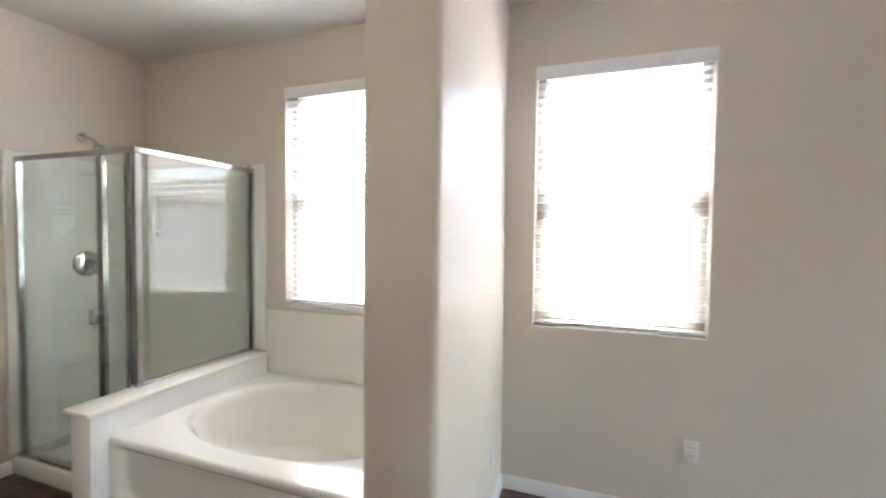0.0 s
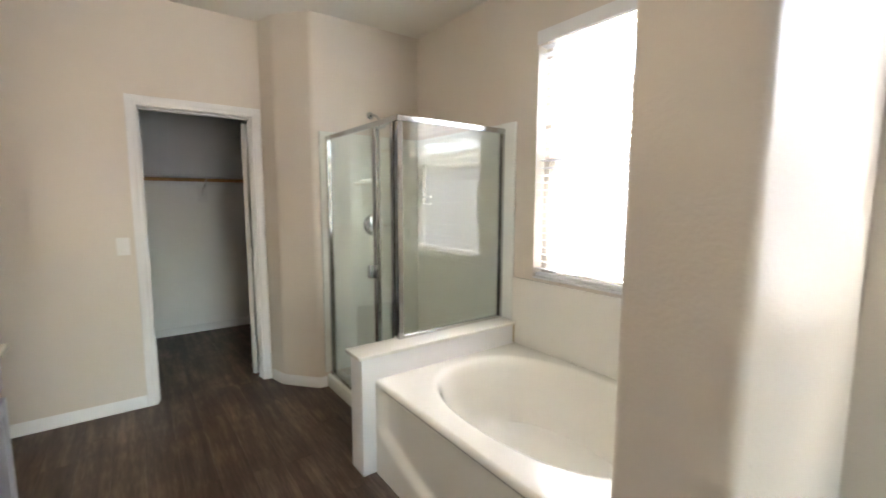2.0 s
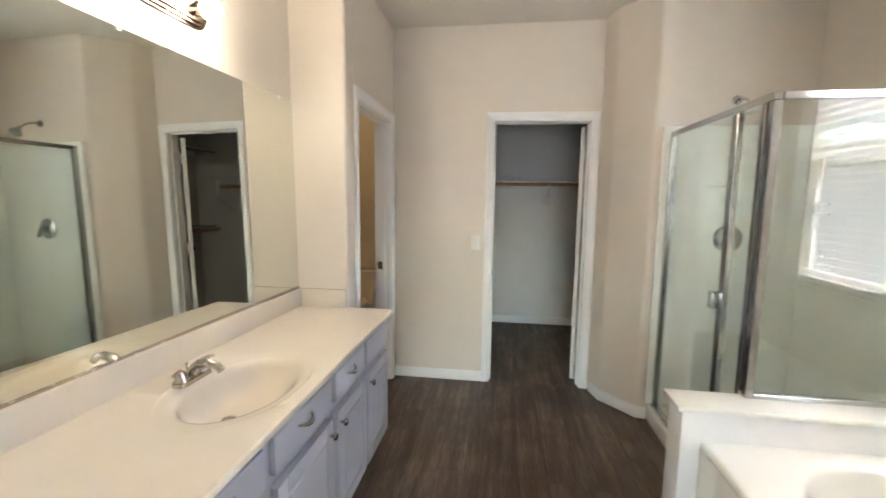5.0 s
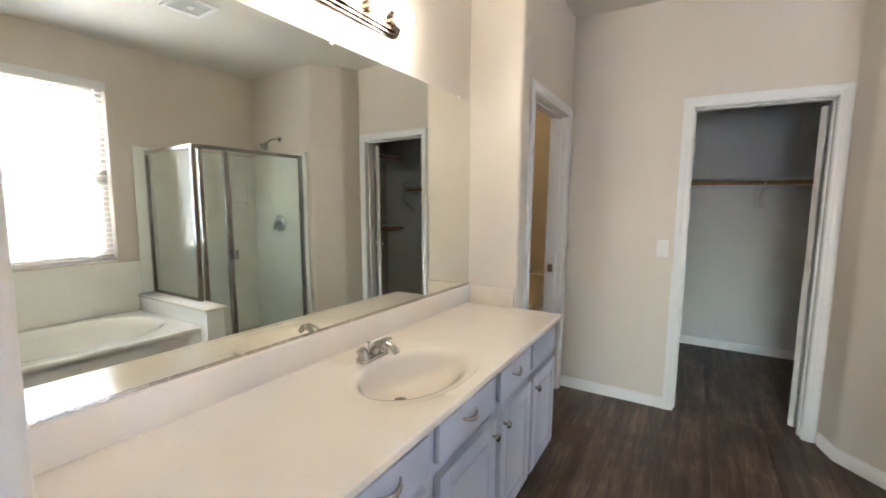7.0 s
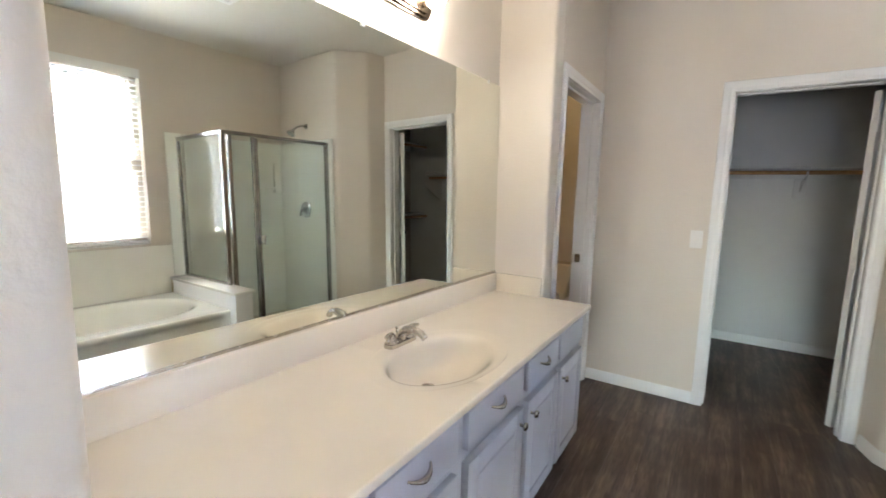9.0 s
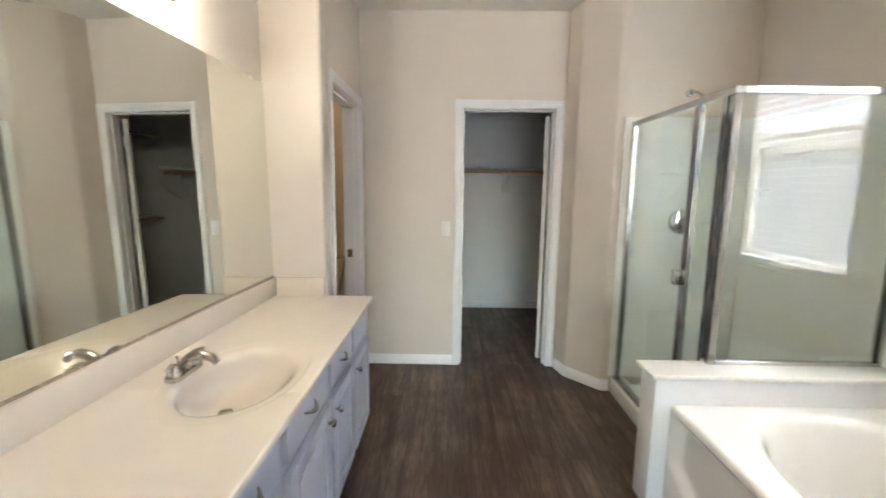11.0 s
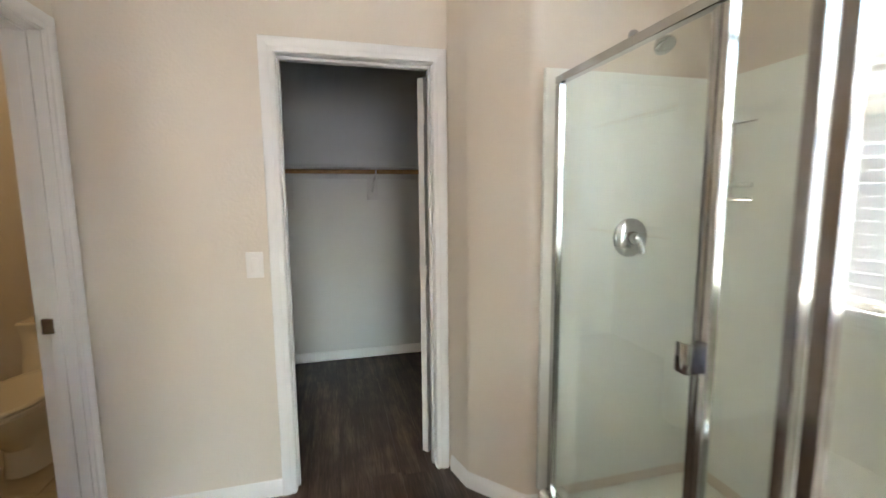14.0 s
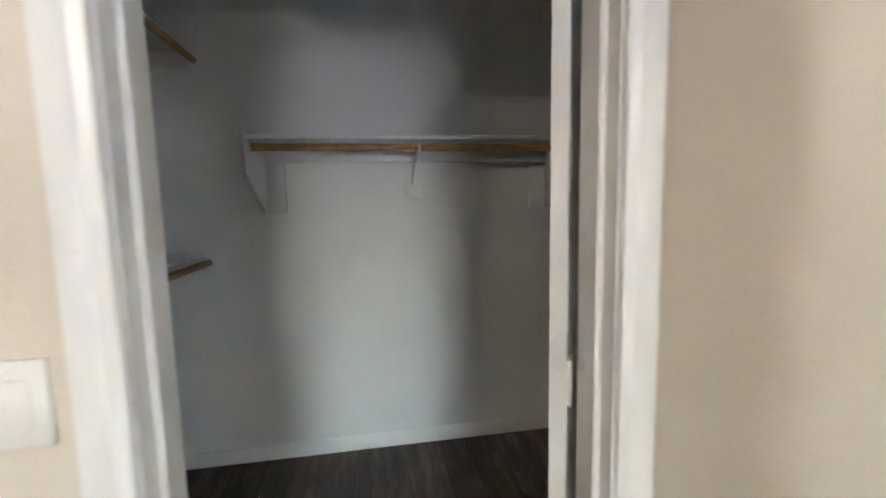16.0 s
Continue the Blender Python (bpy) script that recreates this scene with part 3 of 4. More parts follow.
faucet = thing("basin_faucet", "brushed nickel two-handle centerset faucet on the vanity top", "faucet", (-0.4, SY, CZ))
FX = -0.405
part("base", prism(bmesh.new(), rounded([(FX - 0.025, SY - 0.078), (FX + 0.025, SY - 0.078), (FX + 0.025, SY + 0.078), (FX - 0.025, SY + 0.078)], [0.024] * 4), CZ, CZ + 0.014), NICKEL, faucet)
for s in (-1, 1):
    h = part("handle_base", lathe(bmesh.new(), [(0.023, 0.012), (0.022, 0.02), (0.017, 0.034), (0.0145, 0.043), (0.011, 0.048), (0.002, 0.05)], pose(FX, SY + s * 0.051, CZ)), NICKEL, faucet)
    part("lever", sweep(bmesh.new(), [(FX, SY + s * 0.05, CZ + 0.044), (FX + 0.002, SY + s * 0.06, CZ + 0.05), (FX + 0.006, SY + s * 0.078, CZ + 0.052), (FX + 0.01, SY + s * 0.096, CZ + 0.05), (FX + 0.011, SY + s * 0.1, CZ + 0.049)], [0.011, 0.0095, 0.0065, 0.006, 0.003], 12), NICKEL, h)
part("spout", sweep(bmesh.new(), [(FX, SY, CZ + 0.01), (FX + 0.005, SY, CZ + 0.035), (FX + 0.028, SY, CZ + 0.056), (FX + 0.062, SY, CZ + 0.063), (FX + 0.095, SY, CZ + 0.055), (FX + 0.112, SY, CZ + 0.038)], [0.022, 0.021, 0.018, 0.0155, 0.0135, 0.012], 16), NICKEL, faucet)
part("lift_rod", lathe(bmesh.new(), [(0.0025, 0.01), (0.0025, 0.05), (0.005, 0.053), (0.006, 0.057), (0.002, 0.06)], pose(FX - 0.02, SY, CZ), 12), NICKEL, faucet)

mirror = thing("wall_mirror", "large frameless mirror above the vanity backsplash", "mirror", (VAN, 1.5, 0.94))
bm = boxes((VAN + 0.003, VAN + 0.009, 0.46, JOG - 0.006, 0.945, 1.985))
for v in bm.verts:
    v.co.x += 0.012 * (1.985 - v.co.z) / 1.04
part("glass", skew(bm), MIRROR, mirror, flat=True)
part("bottom_channel", skew(boxes((VAN + 0.0215, VAN + 0.0235, 0.46, JOG - 0.006, 0.9415, 0.95))), NICKEL, mirror)
for y in (0.9, 1.5, 2.42):
    part("clip", skew(boxes((VAN + 0.0095, VAN + 0.014, y - 0.008, y + 0.008, 1.973, 1.991), bevel=0.002)), PLASTIC, mirror, "clear mirror clip")

bar = thing("vanity_light", "bronze vanity light bar with lit globe bulbs", "lamp", (VAN, 1.6, 2.16))
LZ = 2.163


def pill(x0, x1, w, y0, y1):
    bm = bmesh.new()
    r = w / 2
    pts = [(y1 - r + r * math.cos(a), LZ + r * math.sin(a)) for a in (math.pi * (i / 10 - 0.5) for i in range(11))]
    pts += [(y0 + r + r * math.cos(a), LZ + r * math.sin(a)) for a in (math.pi * (i / 10 + 0.5) for i in range(11))]
    lo = [bm.verts.new((x0, y, z)) for y, z in pts]
    hi = [bm.verts.new((x1, y, z)) for y, z in pts]
    bm.faces.new(lo)
    bm.faces.new(hi)
    for i in range(len(pts)):
        bm.faces.new((lo[i], lo[(i + 1) % len(pts)], hi[(i + 1) % len(pts)], hi[i]))
    bmesh.ops.recalc_face_normals(bm, faces=bm.faces[:])
    return bm


part("back_plate", pill(VAN - 0.03, VAN - 0.012, 0.115, 1.29, 1.905), BRONZE, bar)
part("middle_step", pill(VAN - 0.012, VAN - 0.002, 0.095, 1.3, 1.895), BRONZE, bar)
part("front_step", pill(VAN - 0.002, VAN + 0.008, 0.07, 1.315, 1.88), BRONZE, bar)
for y in (1.37, 1.52, 1.67, 1.82):
    s = part("socket", lathe(bmesh.new(), [(0.022, 0.033), (0.022, 0.06), (0.019, 0.064)], pose(VAN - 0.026, y, LZ, 0, 90, 0), 20), BRONZE, bar)
    bm = bmesh.new()
    bmesh.ops.create_uvsphere(bm, u_segments=24, v_segments=14, radius=0.04, matrix=Matrix.Translation((VAN + 0.072, y, LZ)))
    part("globe_bulb", bm, BULBGLOW, s, "lit round globe bulb")


# ---- bathtub ----
TZ = 0.512
tub = thing("bathtub", "white oval garden tub with sculpted apron", "bathtub", (1.95, 1.35, 0))
TX0, TX1, TY0, TY1 = 1.448, EAST - 0.008, 0.673, 1.988


def tub_mesh():
    bm = bmesh.new()
    cx, cy, a, b = 1.985, 1.335, 0.405, 0.585
    lim = (TX0 + 0.02, TX1, TY0, TY1)
    ts = ring_angles(cx, cy, *lim, 72)
    prof = [(1.07, 0.0), (1.045, -0.001), (1.02, -0.004), (0.995, -0.012), (0.972, -0.028), (0.95, -0.06), (0.9, -0.16), (0.84, -0.28), (0.76, -0.34), (0.6, -0.37), (0.3, -0.378), (0.05, -0.38)]
    rings = [[bm.verts.new((*to_edge(cx, cy, *lim, t), TZ)) for t in ts]]
    for s, dz in prof:
        ring = []
        for t in ts:
            e = 2.35
            c, q = math.cos(t), math.sin(t)
            k = (abs(c) ** e + abs(q) ** e) ** (-1 / e)
            ring.append(bm.verts.new((cx + a * s * c * k, cy + b * s * q * k, TZ + dz)))
        rings.append(ring)
    ring_faces(bm, rings)
    bm.faces.new(rings[-1])
    m = 64
    drops = [0.0, 0.0008, 0.003, 0.0065, 0.0115, 0.02] + [0.02 + (TZ - 0.02) * k / 60 for k in range(1, 61)]
    cols_ = []
    for j in range(m + 1):
        y = TY0 + (TY1 - TY0) * j / m
        u = abs(y - cy) / ((TY1 - TY0) / 2)
        col = []
        for d in drops:
            z = TZ - d
            q = min(1.0, d / 0.02)
            lip = 0.02 - 0.02 * math.sqrt(max(0.0, 1 - (1 - q) ** 2))
            smile = 0.11 + 0.17 * u * u

            def step(v, w):
                return 1 / (1 + math.exp(-max(-40, min(40, v / w))))

            inset = 0.034 * step(z - smile, 0.008) * step(0.93 - u, 0.012) * step(TZ - 0.045 - z, 0.008)
            col.append(bm.verts.new((TX0 + lip + inset, y, z)))
        cols_.append(col)
    for p, q in zip(cols_, cols_[1:]):
        for k in range(len(drops) - 1):
            bm.faces.new((p[k], q[k], q[k + 1], p[k + 1]))
    bmesh.ops.recalc_face_normals(bm, faces=bm.faces[:])
    return bm


body = part("shell", tub_mesh(), ACRYLIC, tub)
part("caulk", boxes((EAST - 0.024, EAST - 0.017, 1.983, 1.991, TZ + 0.001, 0.628), bevel=0.002, seg=1), CAULK, tub, "yellowed corner caulk bead")
part("drain", lathe(bmesh.new(), [(0.03, 0), (0.03, 0.004), (0.02, 0.006), (0.006, 0.006)], pose(1.985, 0.98, TZ - 0.377)), CHROME, tub, "chrome tub drain")
part("overflow_plate", lathe(bmesh.new(), [(0.035, 0), (0.034, 0.006), (0.02, 0.01), (0.004, 0.011)], pose(1.985, 0.828, TZ - 0.16, -75, 0, 0)), CHROME, tub, "round chrome overflow plate")
wall_panel = tagged(part("tub_wall_panel", boxes((EAST - 0.016, EAST - 0.001, 0.672, 2.012, TZ + 0.002, 0.945), bevel=0.004), ACRYLIC), "cream acrylic splash panel above the tub deck", "panel", kind="structure")
tagged(part("tub_wall_panel", boxes((1.53, EAST - 0.018, 0.672, 0.684, TZ + 0.002, 0.945), bevel=0.004), ACRYLIC), "cream acrylic splash panel above the tub deck", "panel", kind="structure")

# ---- half wall and shower ----
half = thing("half_wall", "white low wall with a projecting cap between tub and shower", "half wall", (1.9, 2.07, 0), kind="structure")
part("wall_body", boxes((1.374, EAST - 0.001, 1.992, 2.13, 0, 0.632), bevel=0.004), TRIM, half)
part("cap", boxes((1.353, EAST - 0.001, 1.975, 2.148, 0.634, 0.655), bevel=0.004), ACRYLIC, half)

SHX, GY = 1.67, 2.112
surround = thing("shower_surround", "white fibreglass shower surround with pan and corner niche", "shower", (2.05, 2.6, 0))
part("back_panel", boxes((1.615, EAST - 0.002, SHB - 0.03, SHB - 0.003, 0.12, 1.925), bevel=0.006), FIBRE, surround)
NI = (2.925, 3.048)
part("side_panel", slab("x", EAST - 0.022, 0.019, (2.16, SHB - 0.032), (0.12, 1.92), [(*NI, 1.395, 1.45), (*NI, 1.47, 1.72)]), FIBRE, surround)
part("front_flange", boxes((EAST - 0.02, EAST - 0.003, 2.012, 2.147, 0.657, 1.925), bevel=0.006), FIBRE, surround)
part("niche_back", boxes((EAST + 0.005, EAST + 0.015, NI[0] + 0.001, NI[1] - 0.001, 1.396, 1.719)), FIBRE, surround)
part("niche_shelf", boxes((EAST - 0.034, EAST + 0.005, NI[0] + 0.001, NI[1] - 0.001, 1.3965, 1.408), bevel=0.003), FIBRE, surround)
part("soap_ledge", boxes((EAST - 0.034, EAST + 0.005, NI[0] + 0.001, NI[1] - 0.001, 1.4505, 1.4695), bevel=0.005), FIBRE, surround)
part("pan_floor", boxes((1.75, EAST - 0.004, 2.148, SHB - 0.004, 0.0, 0.05)), FIBRE, surround)
part("curb", boxes((1.632, 1.75, 2.145, SHB - 0.004, 0.0, 0.105), bevel=0.01, seg=3), FIBRE, surround)
part("half_wall_lining", boxes((1.76, EAST - 0.025, 2.132, 2.146, 0.05, 0.628)), FIBRE, surround)

enc = thing("shower_enclosure", "chrome framed glass shower enclosure with hinged door", "shower enclosure", (SHX, 2.6, 0.1))


def chrome(name, *rows):
    return part(name, boxes(*rows, bevel=0.002, seg=1), ALUMINIUM, enc)


TOPZ = 1.888
chrome("header", (SHX - 0.016, SHX + 0.016, GY - 0.016, SHB - 0.032, TOPZ - 0.03, TOPZ))
chrome("header", (SHX + 0.0165, EAST - 0.023, GY - 0.016, GY + 0.016, TOPZ - 0.03, TOPZ))
chrome("corner_post", (SHX - 0.016, SHX + 0.016, GY - 0.016, GY + 0.016, 0.656, TOPZ - 0.033))
chrome("corner_post_foot", (SHX - 0.016, SHX + 0.016, 2.15, 2.178, 0.106, TOPZ - 0.033))
chrome("wall_jamb", (SHX - 0.015, SHX + 0.015, SHB - 0.062, SHB - 0.032, 0.106, TOPZ - 0.033), (SHX - 0.02, SHX + 0.004, SHB - 0.075, SHB - 0.063, 0.106, TOPZ - 0.033))
chrome("wall_jamb", (EAST - 0.044, EAST - 0.023, GY - 0.015, GY + 0.015, 0.677, TOPZ - 0.033))
chrome("bottom_track", (SHX - 0.02, SHX + 0.02, 2.179, SHB - 0.032, 0.105, 0.13))
chrome("bottom_track", (SHX + 0.019, EAST - 0.023, GY - 0.015, GY + 0.015, 0.656, 0.676))
chrome("strike_post", (SHX - 0.014, SHX + 0.014, 2.352, 2.374, 0.131, TOPZ - 0.033))
pane = part("side_glass", boxes((SHX + 0.019, EAST - 0.044, GY - 0.003, GY + 0.003, 0.677, TOPZ - 0.033)), GLASS, enc, "clear fixed glass panel", flat=True)
pane.visible_shadow = False
pane = part("fixed_glass", boxes((SHX - 0.003, SHX + 0.003, 2.179, 2.3515, 0.131, TOPZ - 0.033)), GLASS, enc, "narrow fixed glass panel", flat=True)
pane.visible_shadow = False
door = part("glass_door", boxes((SHX - 0.003, SHX + 0.003, 2.4015, SHB - 0.078, 0.145, TOPZ - 0.04)), GLASS, enc, "clear glass shower door", flat=True)
door.visible_shadow = False
part("door_stile", boxes((SHX - 0.013, SHX + 0.013, 2.3765, 2.401, 0.14, TOPZ - 0.036), bevel=0.002), ALUMINIUM, door)
part("door_handle", boxes((SHX - 0.042, SHX - 0.013, 2.379, 2.391, 0.965, 1.045), (SHX - 0.046, SHX - 0.038, 2.379, 2.42, 0.965, 1.045), bevel=0.003), CHROME, door, "chrome pull handle")

VX, VZ = 2.03, 1.237
valve = thing("shower_valve", "chrome round shower valve with clear lever handle", "shower valve", (VX, SHB - 0.03, VZ))
mv = pose(VX, SHB - 0.031, VZ, 90, 0, 0)
part("escutcheon", lathe(bmesh.new(), [(0.085, 0), (0.084, 0.006), (0.07, 0.014), (0.045, 0.018), (0.03, 0.02)], mv, 36), CHROME, valve)
part("stem", lathe(bmesh.new(), [(0.03, 0.018), (0.028, 0.04), (0.02, 0.06), (0.005, 0.064)], mv), CHROME, valve)
part("lever", sweep(bmesh.new(), [(VX, SHB - 0.085, VZ + 0.004), (VX + 0.008, SHB - 0.095, VZ - 0.025), (VX + 0.012, SHB - 0.1, VZ - 0.058), (VX + 0.013, SHB - 0.102, VZ - 0.066)], [0.017, 0.013, 0.015, 0.008]), CHROME, valve)

head = thing("shower_sprayer", "chrome shower head on a bent arm", "shower head", (2.03, SHB, 2.08))
part("flange", lathe(bmesh.new(), [(0.028, 0), (0.026, 0.008), (0.012, 0.014)], pose(2.03, SHB - 0.001, 2.08, 90, 0, 0)), CHROME, head)
part("arm", sweep(bmesh.new(), [(2.03, SHB - 0.01, 2.08), (2.03, SHB - 0.06, 2.078), (2.03, SHB - 0.11, 2.06), (2.03, SHB - 0.15, 2.03)], 0.009), CHROME, head)
dv = Vector((0, -0.6, -0.8)).to_track_quat("Z", "Y").to_matrix().to_4x4()
part("spray_head", lathe(bmesh.new(), [(0.012, -0.01), (0.014, 0.01), (0.03, 0.035), (0.04, 0.05), (0.04, 0.06), (0.034, 0.064)], Matrix.Translation((2.03, SHB - 0.15, 2.03)) @ dv), CHROME, head)

# ---- switch, outlets, ceiling vent ----
sw = thing("light_switch", "white rocker light switch on the beige wall", "switch", (0.434, CLOS, 1.123))
part("plate", boxes((0.433 - 0.036, 0.433 + 0.036, CLOS - 0.007, CLOS - 0.001, 1.125 - 0.058, 1.125 + 0.058), bevel=0.002), PLASTIC, sw)
part("rocker", boxes((0.433 - 0.016, 0.433 + 0.016, CLOS - 0.011, CLOS - 0.006, 1.125 - 0.033, 1.125 + 0.033), bevel=0.002), PLASTIC, sw)
for z in (-0.048, 0.048):
    part("screw", lathe(bmesh.new(), [(0.003, 0), (0.002, 0.001)], pose(0.433, CLOS - 0.007, 1.125 + z, 90, 0, 0), 10), PLASTIC, sw)


def outlet(m):
    o = thing("wall_outlet", "white duplex outlet low on the bedroom wall", "outlet", group="wall outlets")
    part("plate", boxes((-0.035, 0.035, -0.007, -0.001, -0.057, 0.057), bevel=0.002), PLASTIC, o)
    for z in (-0.02, 0.02):
        f = part("receptacle", boxes((-0.016, 0.016, -0.009, -0.006, z - 0.014, z + 0.014), bevel=0.003), PLASTIC, o)
        # No holes are cut; dark bars colour in the slots' inner shade.
        part("slots", boxes((-0.008, -0.006, -0.0095, -0.0085, z - 0.004, z + 0.005), (0.006, 0.008, -0.0095, -0.0085, z - 0.004, z + 0.005)), DARK, f, "dark bars for the shaded slots")
    o.matrix_world = m
    return o


outlet(pose(BEDX, -0.563, 0.39, 0, 0, -90))
outlet(pose(2.32, 0.398, 0.31))

vent = thing("ceiling_vent", "white exhaust fan grille on the ceiling", "vent", (1.57, 2.03, H))
part("frame", slab("x", 0, 0.012, (-0.13, 0.13), (-0.13, 0.13), [(-0.1, 0.1, -0.1, 0.1)]), PLASTIC, vent)
for o in vent.children:
    o.matrix_parent_inverse = Matrix()
    o.matrix_basis = pose(0, 0, -0.013, 0, -90, 0) @ pose(0, 0, 0)
# Flat near-black sheet: shade of the fan hollow put in as colour.
part("shade_backing", boxes((1.47, 1.67, 1.93, 2.13, H - 0.006, H - 0.002)), DARK, vent)
for k in range(14):
    y = 1.935 + k * 0.0146
    part("louver", boxes((1.47, 1.67, y, y + 0.008, H - 0.012, H - 0.006)), PLASTIC, vent)
part("centre_cap", boxes((1.545, 1.595, 2.005, 2.055, H - 0.015, H - 0.011), bevel=0.001), PLASTIC, vent)
vent.location.x, vent.location.y = 1.28, 1.96

# ---- closet ----
leaf = thing("closet_door", "white six-panel closet door standing open into the closet", "door", (1.24, 3.71, 0))
HX, HY, LW, LA = 1.243, 3.716, 0.68, 44.0


def leaf_mesh():
    w, t, z0, z1 = LW, 0.035, 0.008, 2.015
    ps = [(0.1, 0.3), (0.385, 0.585)]
    zr = [(0.2, 0.83), (0.98, 1.62), (1.74, 1.92)]
    holes = [(a, b, c, d) for a, b in ps for c, d in zr]
    bm = slab("y", 0, t, (0, w), (z0, z1), holes)
    return bm, holes, t


bm, holes, t = leaf_mesh()
ml = pose(HX, HY, 0, 0, 0, LA)
bmesh.ops.transform(bm, matrix=ml, verts=bm.verts[:])
part("stiles_and_rails", bm, TRIM, leaf)
for a, b, c, d in holes:
    bm = boxes((a - 0.002, b + 0.002, 0.011, 0.024, c - 0.002, d + 0.002), (a + 0.03, b - 0.03, 0.006, 0.029, c + 0.03, d - 0.03), bevel=0.004)
    bmesh.ops.transform(bm, matrix=ml, verts=bm.verts[:])
    part("panel", bm, TRIM, leaf)
for z in (0.2, 1.02, 1.83):
    bm = boxes((-0.012, 0.03, -0.006, -0.001, z - 0.045, z + 0.045), bevel=0.001)
    tube(bm, (-0.006, -0.007, z - 0.045), (-0.006, -0.007, z + 0.045), 0.006, seg=10)
    bmesh.ops.transform(bm, matrix=ml, verts=bm.verts[:])
    part("hinge", bm, TRIM, leaf, "painted butt hinge")
for s in (-1, 1):
    m = ml @ Matrix.Translation((LW - 0.06, 0.0175 + s * 0.0175, 0.96)) @ pose(0, 0, 0, 90 if s < 0 else -90, 0, 0)
    part("door_knob", lathe(bmesh.new(), [(0.03, 0), (0.028, 0.008), (0.012, 0.014), (0.011, 0.03), (0.024, 0.04), (0.028, 0.052), (0.02, 0.064), (0.004, 0.067)], m), NICKEL, leaf, "brushed nickel door knob")


def shelf_unit(name, label, along, x0, x1, y0, y1, z, rod_at, brackets, ends):
    """A white shelf on cleats with a wooden rod under it; along: the axis of its length."""
    root = thing(name, label, "closet shelf", ((x0 + x1) / 2, (y0 + y1) / 2, z))
    part("shelf", boxes((x0, x1, y0, y1, z - 0.018, z), bevel=0.002), TRIM, root)
    zr = z - 0.05
    if along == "x":
        part("rod", tube(bmesh.new(), (x0 + 0.012, rod_at, zr), (x1 - 0.012, rod_at, zr), 0.0165), ROD, root, "round wooden hanging rod")
        part("cleat", boxes((x0, x1, y1 - 0.018, y1 - 0.001, z - 0.09, z - 0.0185), bevel=0.001), TRIM, root)
    else:
        part("rod", tube(bmesh.new(), (rod_at, y0 + 0.012, zr), (rod_at, y1 - 0.002, zr), 0.0165), ROD, root, "round wooden hanging rod")
        part("cleat", boxes((x0 + 0.001, x0 + 0.018, y0, y1, z - 0.09, z - 0.0185), bevel=0.001) if rod_at > (x0 + x1) / 2 else boxes((x1 - 0.018, x1 - 0.001, y0, y1, z - 0.09, z - 0.0185), bevel=0.001), TRIM, root)
        part("end_cleat", boxes((x0, x1, y1 - 0.018, y1 - 0.001, z - 0.09, z - 0.0185), bevel=0.001), TRIM, root)
    for x in brackets:
        b = part("bracket", boxes((x - 0.045, x + 0.045, y1 - 0.019, y1 - 0.001, z - 0.27, z - 0.091), bevel=0.001), TRIM, root)
        bm = sweep(bmesh.new(), [(x, y1 - 0.02, z - 0.2), (x, y1 - 0.1, z - 0.13), (x, rod_at - 0.005, z - 0.075)], 0.007, 8)
        sweep(bm, [(x, rod_at + 0.02, z - 0.074), (x, rod_at, z - 0.073), (x, rod_at - 0.02, z - 0.062), (x, rod_at - 0.024, z - 0.04)], 0.006, 8)
        box(bm, x - 0.012, x + 0.012, rod_at - 0.035, y1 - 0.02, z - 0.024, z - 0.019)
        part("bracket_arm", bm, TRIM, b)
    for x, s in ends:
        bm = bmesh.new()
        pts = [(y0 - 0.015, z + 0.03), (y1 - 0.002, z + 0.03), (y1 - 0.002, z - 0.34), (y1 - 0.06, z - 0.34), (y0 - 0.015, z - 0.16)]
        lo = [bm.verts.new((x - 0.009, y, zz)) for y, zz in pts]
        hi = [bm.verts.new((x + 0.009, y, zz)) for y, zz in pts]
        bm.faces.new(lo)
        bm.faces.new(hi[::-1])
        for i in range(5):
            bm.faces.new((lo[i], lo[(i + 1) % 5], hi[(i + 1) % 5], hi[i]))
        bmesh.ops.recalc_face_normals(bm, faces=bm.faces[:])
        e = part("end_panel", bm, TRIM, root)
        part("rod_cup", lathe(bmesh.new(), [(0.027, 0.0), (0.027, 0.012), (0.02, 0.014)], pose(x - s * 0.009, rod_at, zr, 0, -90 * s, 0), 18), TRIM, e)
        part("end_cleat", boxes((x + 0.01, x + 0.1, y1 - 0.019, y1 - 0.001, z - 0.34, z - 0.091), bevel=0.001) if s < 0 else boxes((x - 0.1, x - 0.01, y1 - 0.019, y1 - 0.001, z - 0.34, z - 0.091), bevel=0.001), TRIM, e)
    return root


shelf_unit("closet_shelf", "white closet shelf with wooden rod on the back wall", "x", 0.379, 1.87, 4.925, BACK, 1.672, 4.97, (1.12,), ((0.37, -1), (1.879, 1)))
for z in (2.125, 1.14):
    shelf_unit("closet_shelf", "white side shelf with wooden rod beside the back shelf", "y", -0.22, 0.055, 3.9, BACK, z, 0.075, (), ())
    shelf_unit("closet_shelf", "white side shelf with wooden rod beside the back shelf", "y", 2.2, EAST, 3.9, BACK, z, 2.17, (), ())

# ---- toilet room ----
toilet = thing("toilet", "cream one-piece toilet with closed lid on tile floor", "toilet", (-0.855, 4.3, 0))
TCX = -0.855


